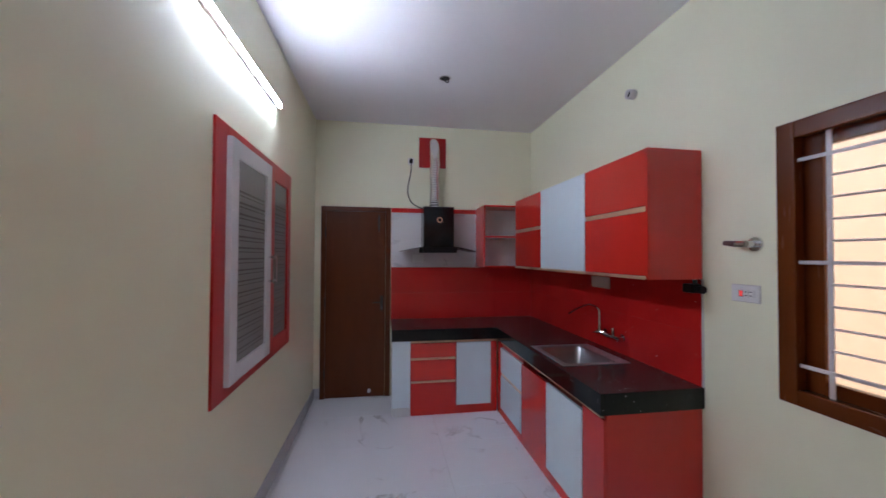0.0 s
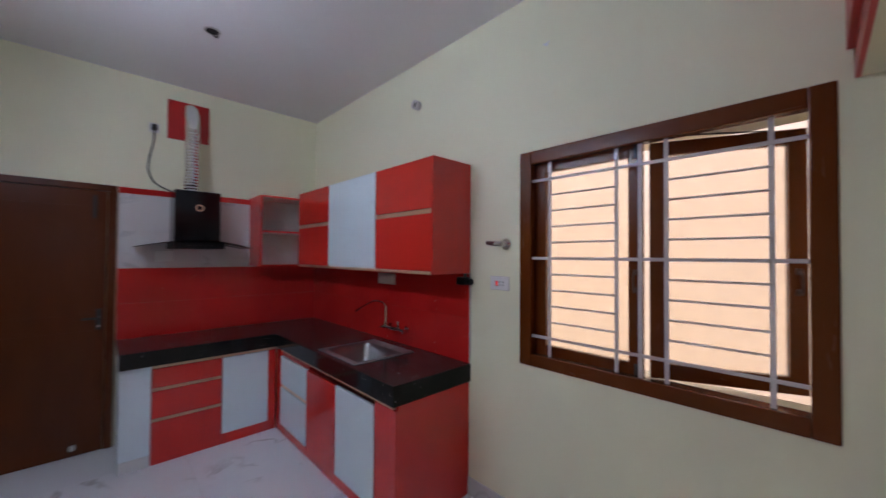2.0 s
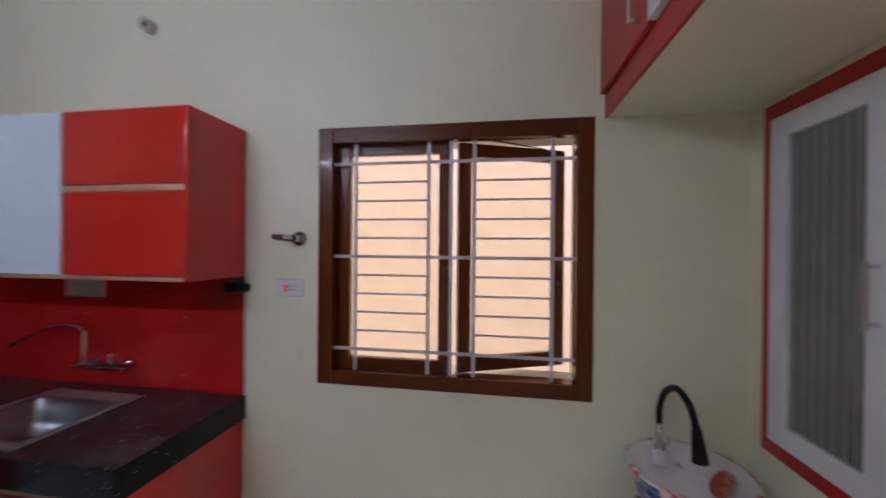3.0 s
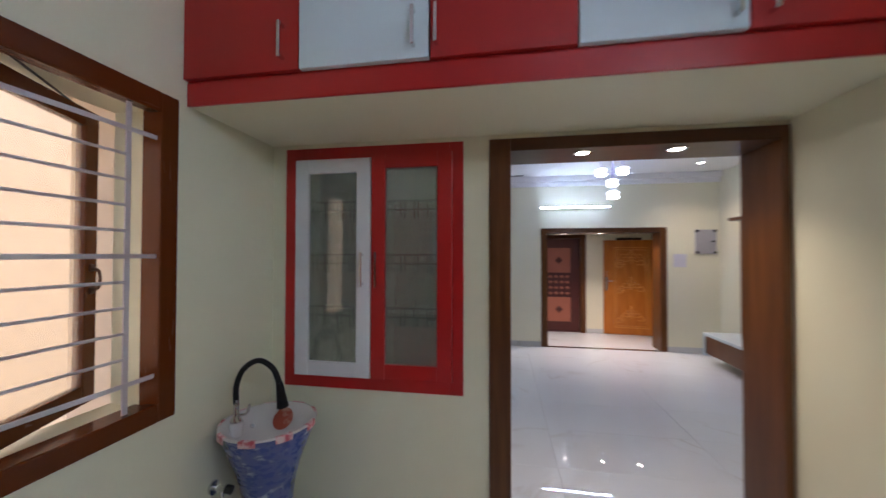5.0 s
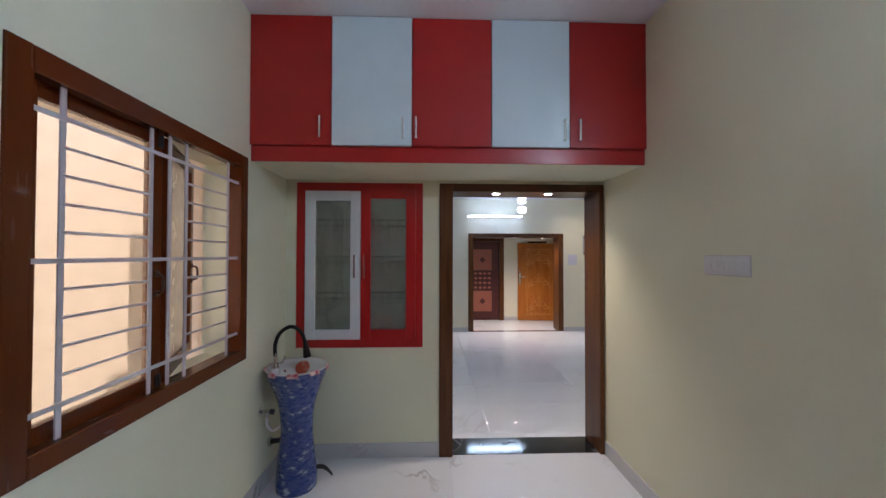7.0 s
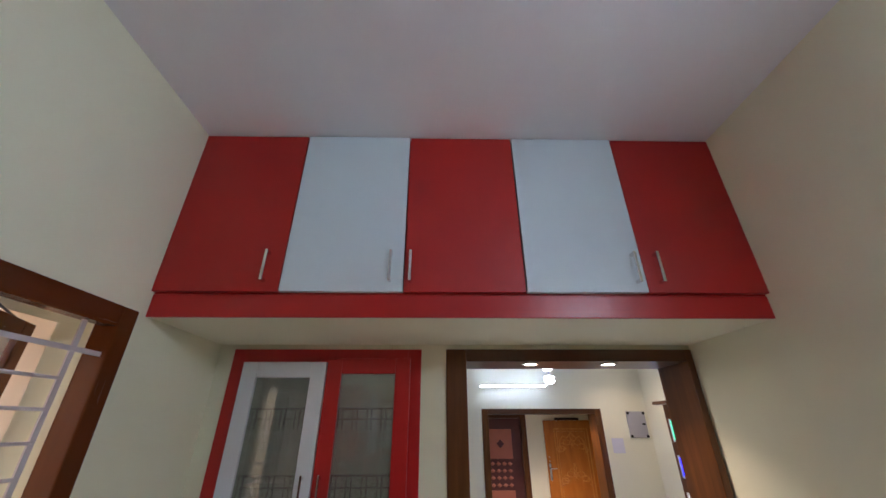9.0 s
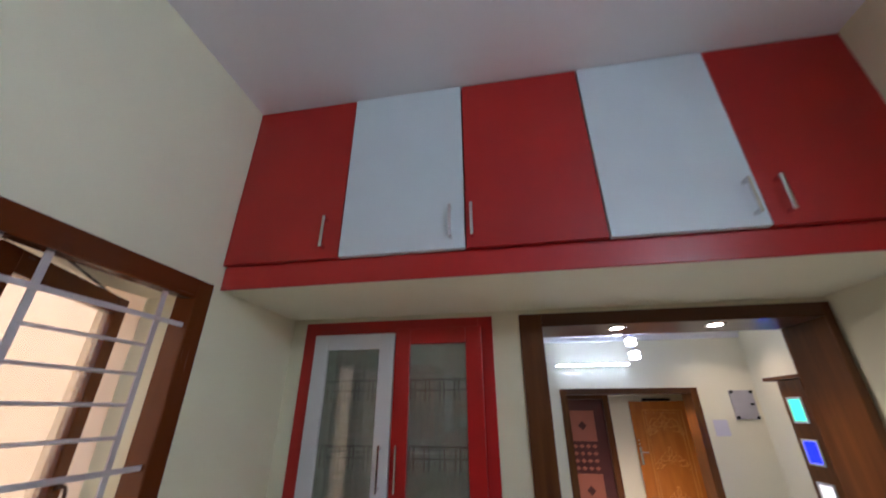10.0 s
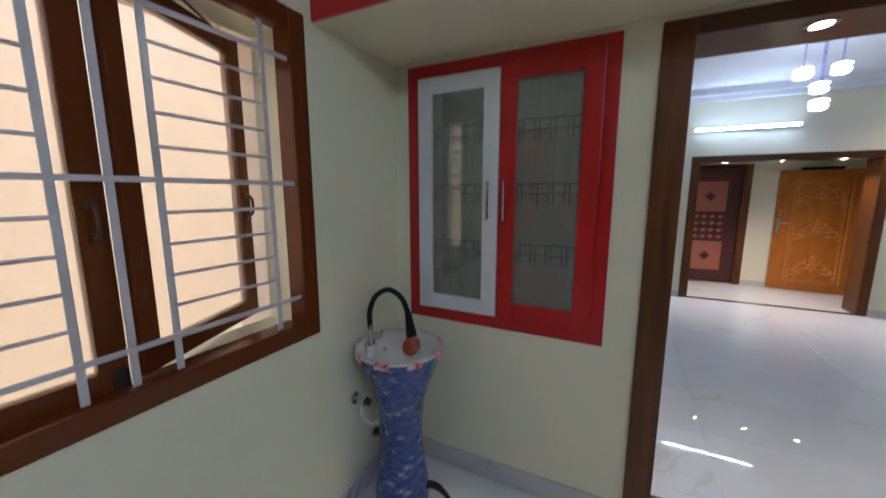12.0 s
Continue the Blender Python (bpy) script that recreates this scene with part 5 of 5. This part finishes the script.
def grid_tiles(parent, x0, x1, y0, y1, step_x, step_y, z, origin, material, joint=0.0012):
    """Floor tiles over a rectangle, cut at its edges."""
    sizes = {}
    def cuts(a, b, o, s):
        k = math.ceil((a - o) / s + 1e-6)
        c = [a]
        while o + k * s < b - 1e-6:
            c.append(o + k * s)
            k += 1
        return c + [b]
    xs, ys = cuts(x0, x1, origin[0], step_x), cuts(y0, y1, origin[1], step_y)
    for a, b in zip(xs, xs[1:]):
        for c, d in zip(ys, ys[1:]):
            key = (round(b - a - joint, 4), round(d - c - joint, 4))
            if min(key) > 0.01:
                sizes.setdefault(key, []).append(((a + b) / 2, (c + d) / 2, z))
    for (w, h), places in sizes.items():
        tiling(parent, "floor_tile", (w, h, 0.012), places, material, 0.0008)


grid_tiles(bpy.data.objects["floor"], XL, XR, YN - 0.012, YF, 1.2, 0.6, -0.006, (0.58, -0.02), FLOOR)
grid_tiles(bpy.data.objects["floor_hall"], HXL, HXR, HY + 0.012, NB - 0.014, 1.2, 0.6, -0.006, (0.2, -0.9), HALLFLOOR)
grid_tiles(bpy.data.objects["floor_hall"], HXL, 0.32, FY, HY - 0.072, 1.2, 0.6, -0.006, (0.2, -0.9), HALLFLOOR)


def run_tiles(parent, name, axis, at, u0, u1, v0, v1, step, rows, thick, material, start=0.0, joint=0.0007):
    """Upright tiles on a wall: pieces of their own along u in the given number of rows."""
    cuts = [u0]
    k = u0 + (start or step)
    while k < u1 - 0.02:
        cuts.append(k)
        k += step
    cuts.append(u1)
    hv = (v1 - v0) / rows
    sizes = {}
    for a, b in zip(cuts, cuts[1:]):
        for r in range(rows):
            c = (at, (a + b) / 2, v0 + hv * (r + 0.5)) if axis == "x" else ((a + b) / 2, at, v0 + hv * (r + 0.5))
            sizes.setdefault(round(b - a - joint, 4), []).append(c)
    for w, places in sizes.items():
        tiling(parent, name, (thick, w, hv - joint) if axis == "x" else (w, thick, hv - joint), places, material, 0.0005)


W = bpy.data.objects
run_tiles(W["wall_far"], "red_tile", "y", YF - 0.005, 0.178, XR - 0.0098, ZT + 0.001, 1.437, 0.60, 2, 0.009, REDTILE)
run_tiles(W["wall_far"], "white_tile", "y", YF - 0.005, 0.178, 1.162, 1.438, 2.058, 0.60, 2, 0.009, WHITETILE)
run_tiles(W["wall_far"], "red_border_tile", "y", YF - 0.005, 0.178, 1.162, 2.059, 2.110, 0.60, 1, 0.009, REDTILE)
run_tiles(W["wall_right"], "red_tile", "x", XR - 0.005, 1.70, YF - 0.0005, ZT + 0.001, 1.443, 0.60, 2, 0.009, REDTILE)
slab("tile_edge_trim", (0.172, 0.1775, YF - 0.011, YF - 0.001, ZT + 0.001, 2.11), GOLD, W["wall_far"], 0.0005)
slab("tile_edge_trim", (XR - 0.011, XR - 0.001, 1.693, 1.699, ZT + 0.001, 1.443), PVC, W["wall_right"], 0.0005)
run_tiles(W["wall_near"], "skirting_tile", "y", YN + 0.005, 0.662, XR - 0.001, 0.0, 0.112, 0.60, 1, 0.010, SKIRT, 0.55)
run_tiles(W["wall_left"], "skirting_tile", "x", XL + 0.005, YN + 0.02, YF - 0.001, 0.0, 0.112, 0.60, 1, 0.010, SKIRT)
run_tiles(W["wall_right"], "skirting_tile", "x", XR - 0.005, YN + 0.011, 1.722, 0.0, 0.112, 0.60, 1, 0.010, SKIRT)
run_tiles(W["wall_far"], "skirting_tile", "y", YF - 0.005, XL + 0.011, -0.588, 0.0, 0.112, 0.60, 1, 0.010, SKIRT)
run_tiles(W["wall_hall_far"], "skirting_tile", "y", HY + 0.005, HXL + 0.011, -2.017, 0.0, 0.085, 0.60, 1, 0.010, SKIRT)
run_tiles(W["wall_hall_far"], "skirting_tile", "y", HY + 0.005, -0.043, HXR, 0.0, 0.085, 0.60, 1, 0.010, SKIRT)
run_tiles(W["wall_hall_right"], "skirting_tile", "x", HXL + 0.005, HY, NB, 0.0, 0.085, 0.60, 1, 0.010, SKIRT)
run_tiles(W["wall_foyer"], "skirting_tile", "y", FY + 0.005, HXL, -1.042, 0.0, 0.085, 0.60, 1, 0.010, SKIRT)
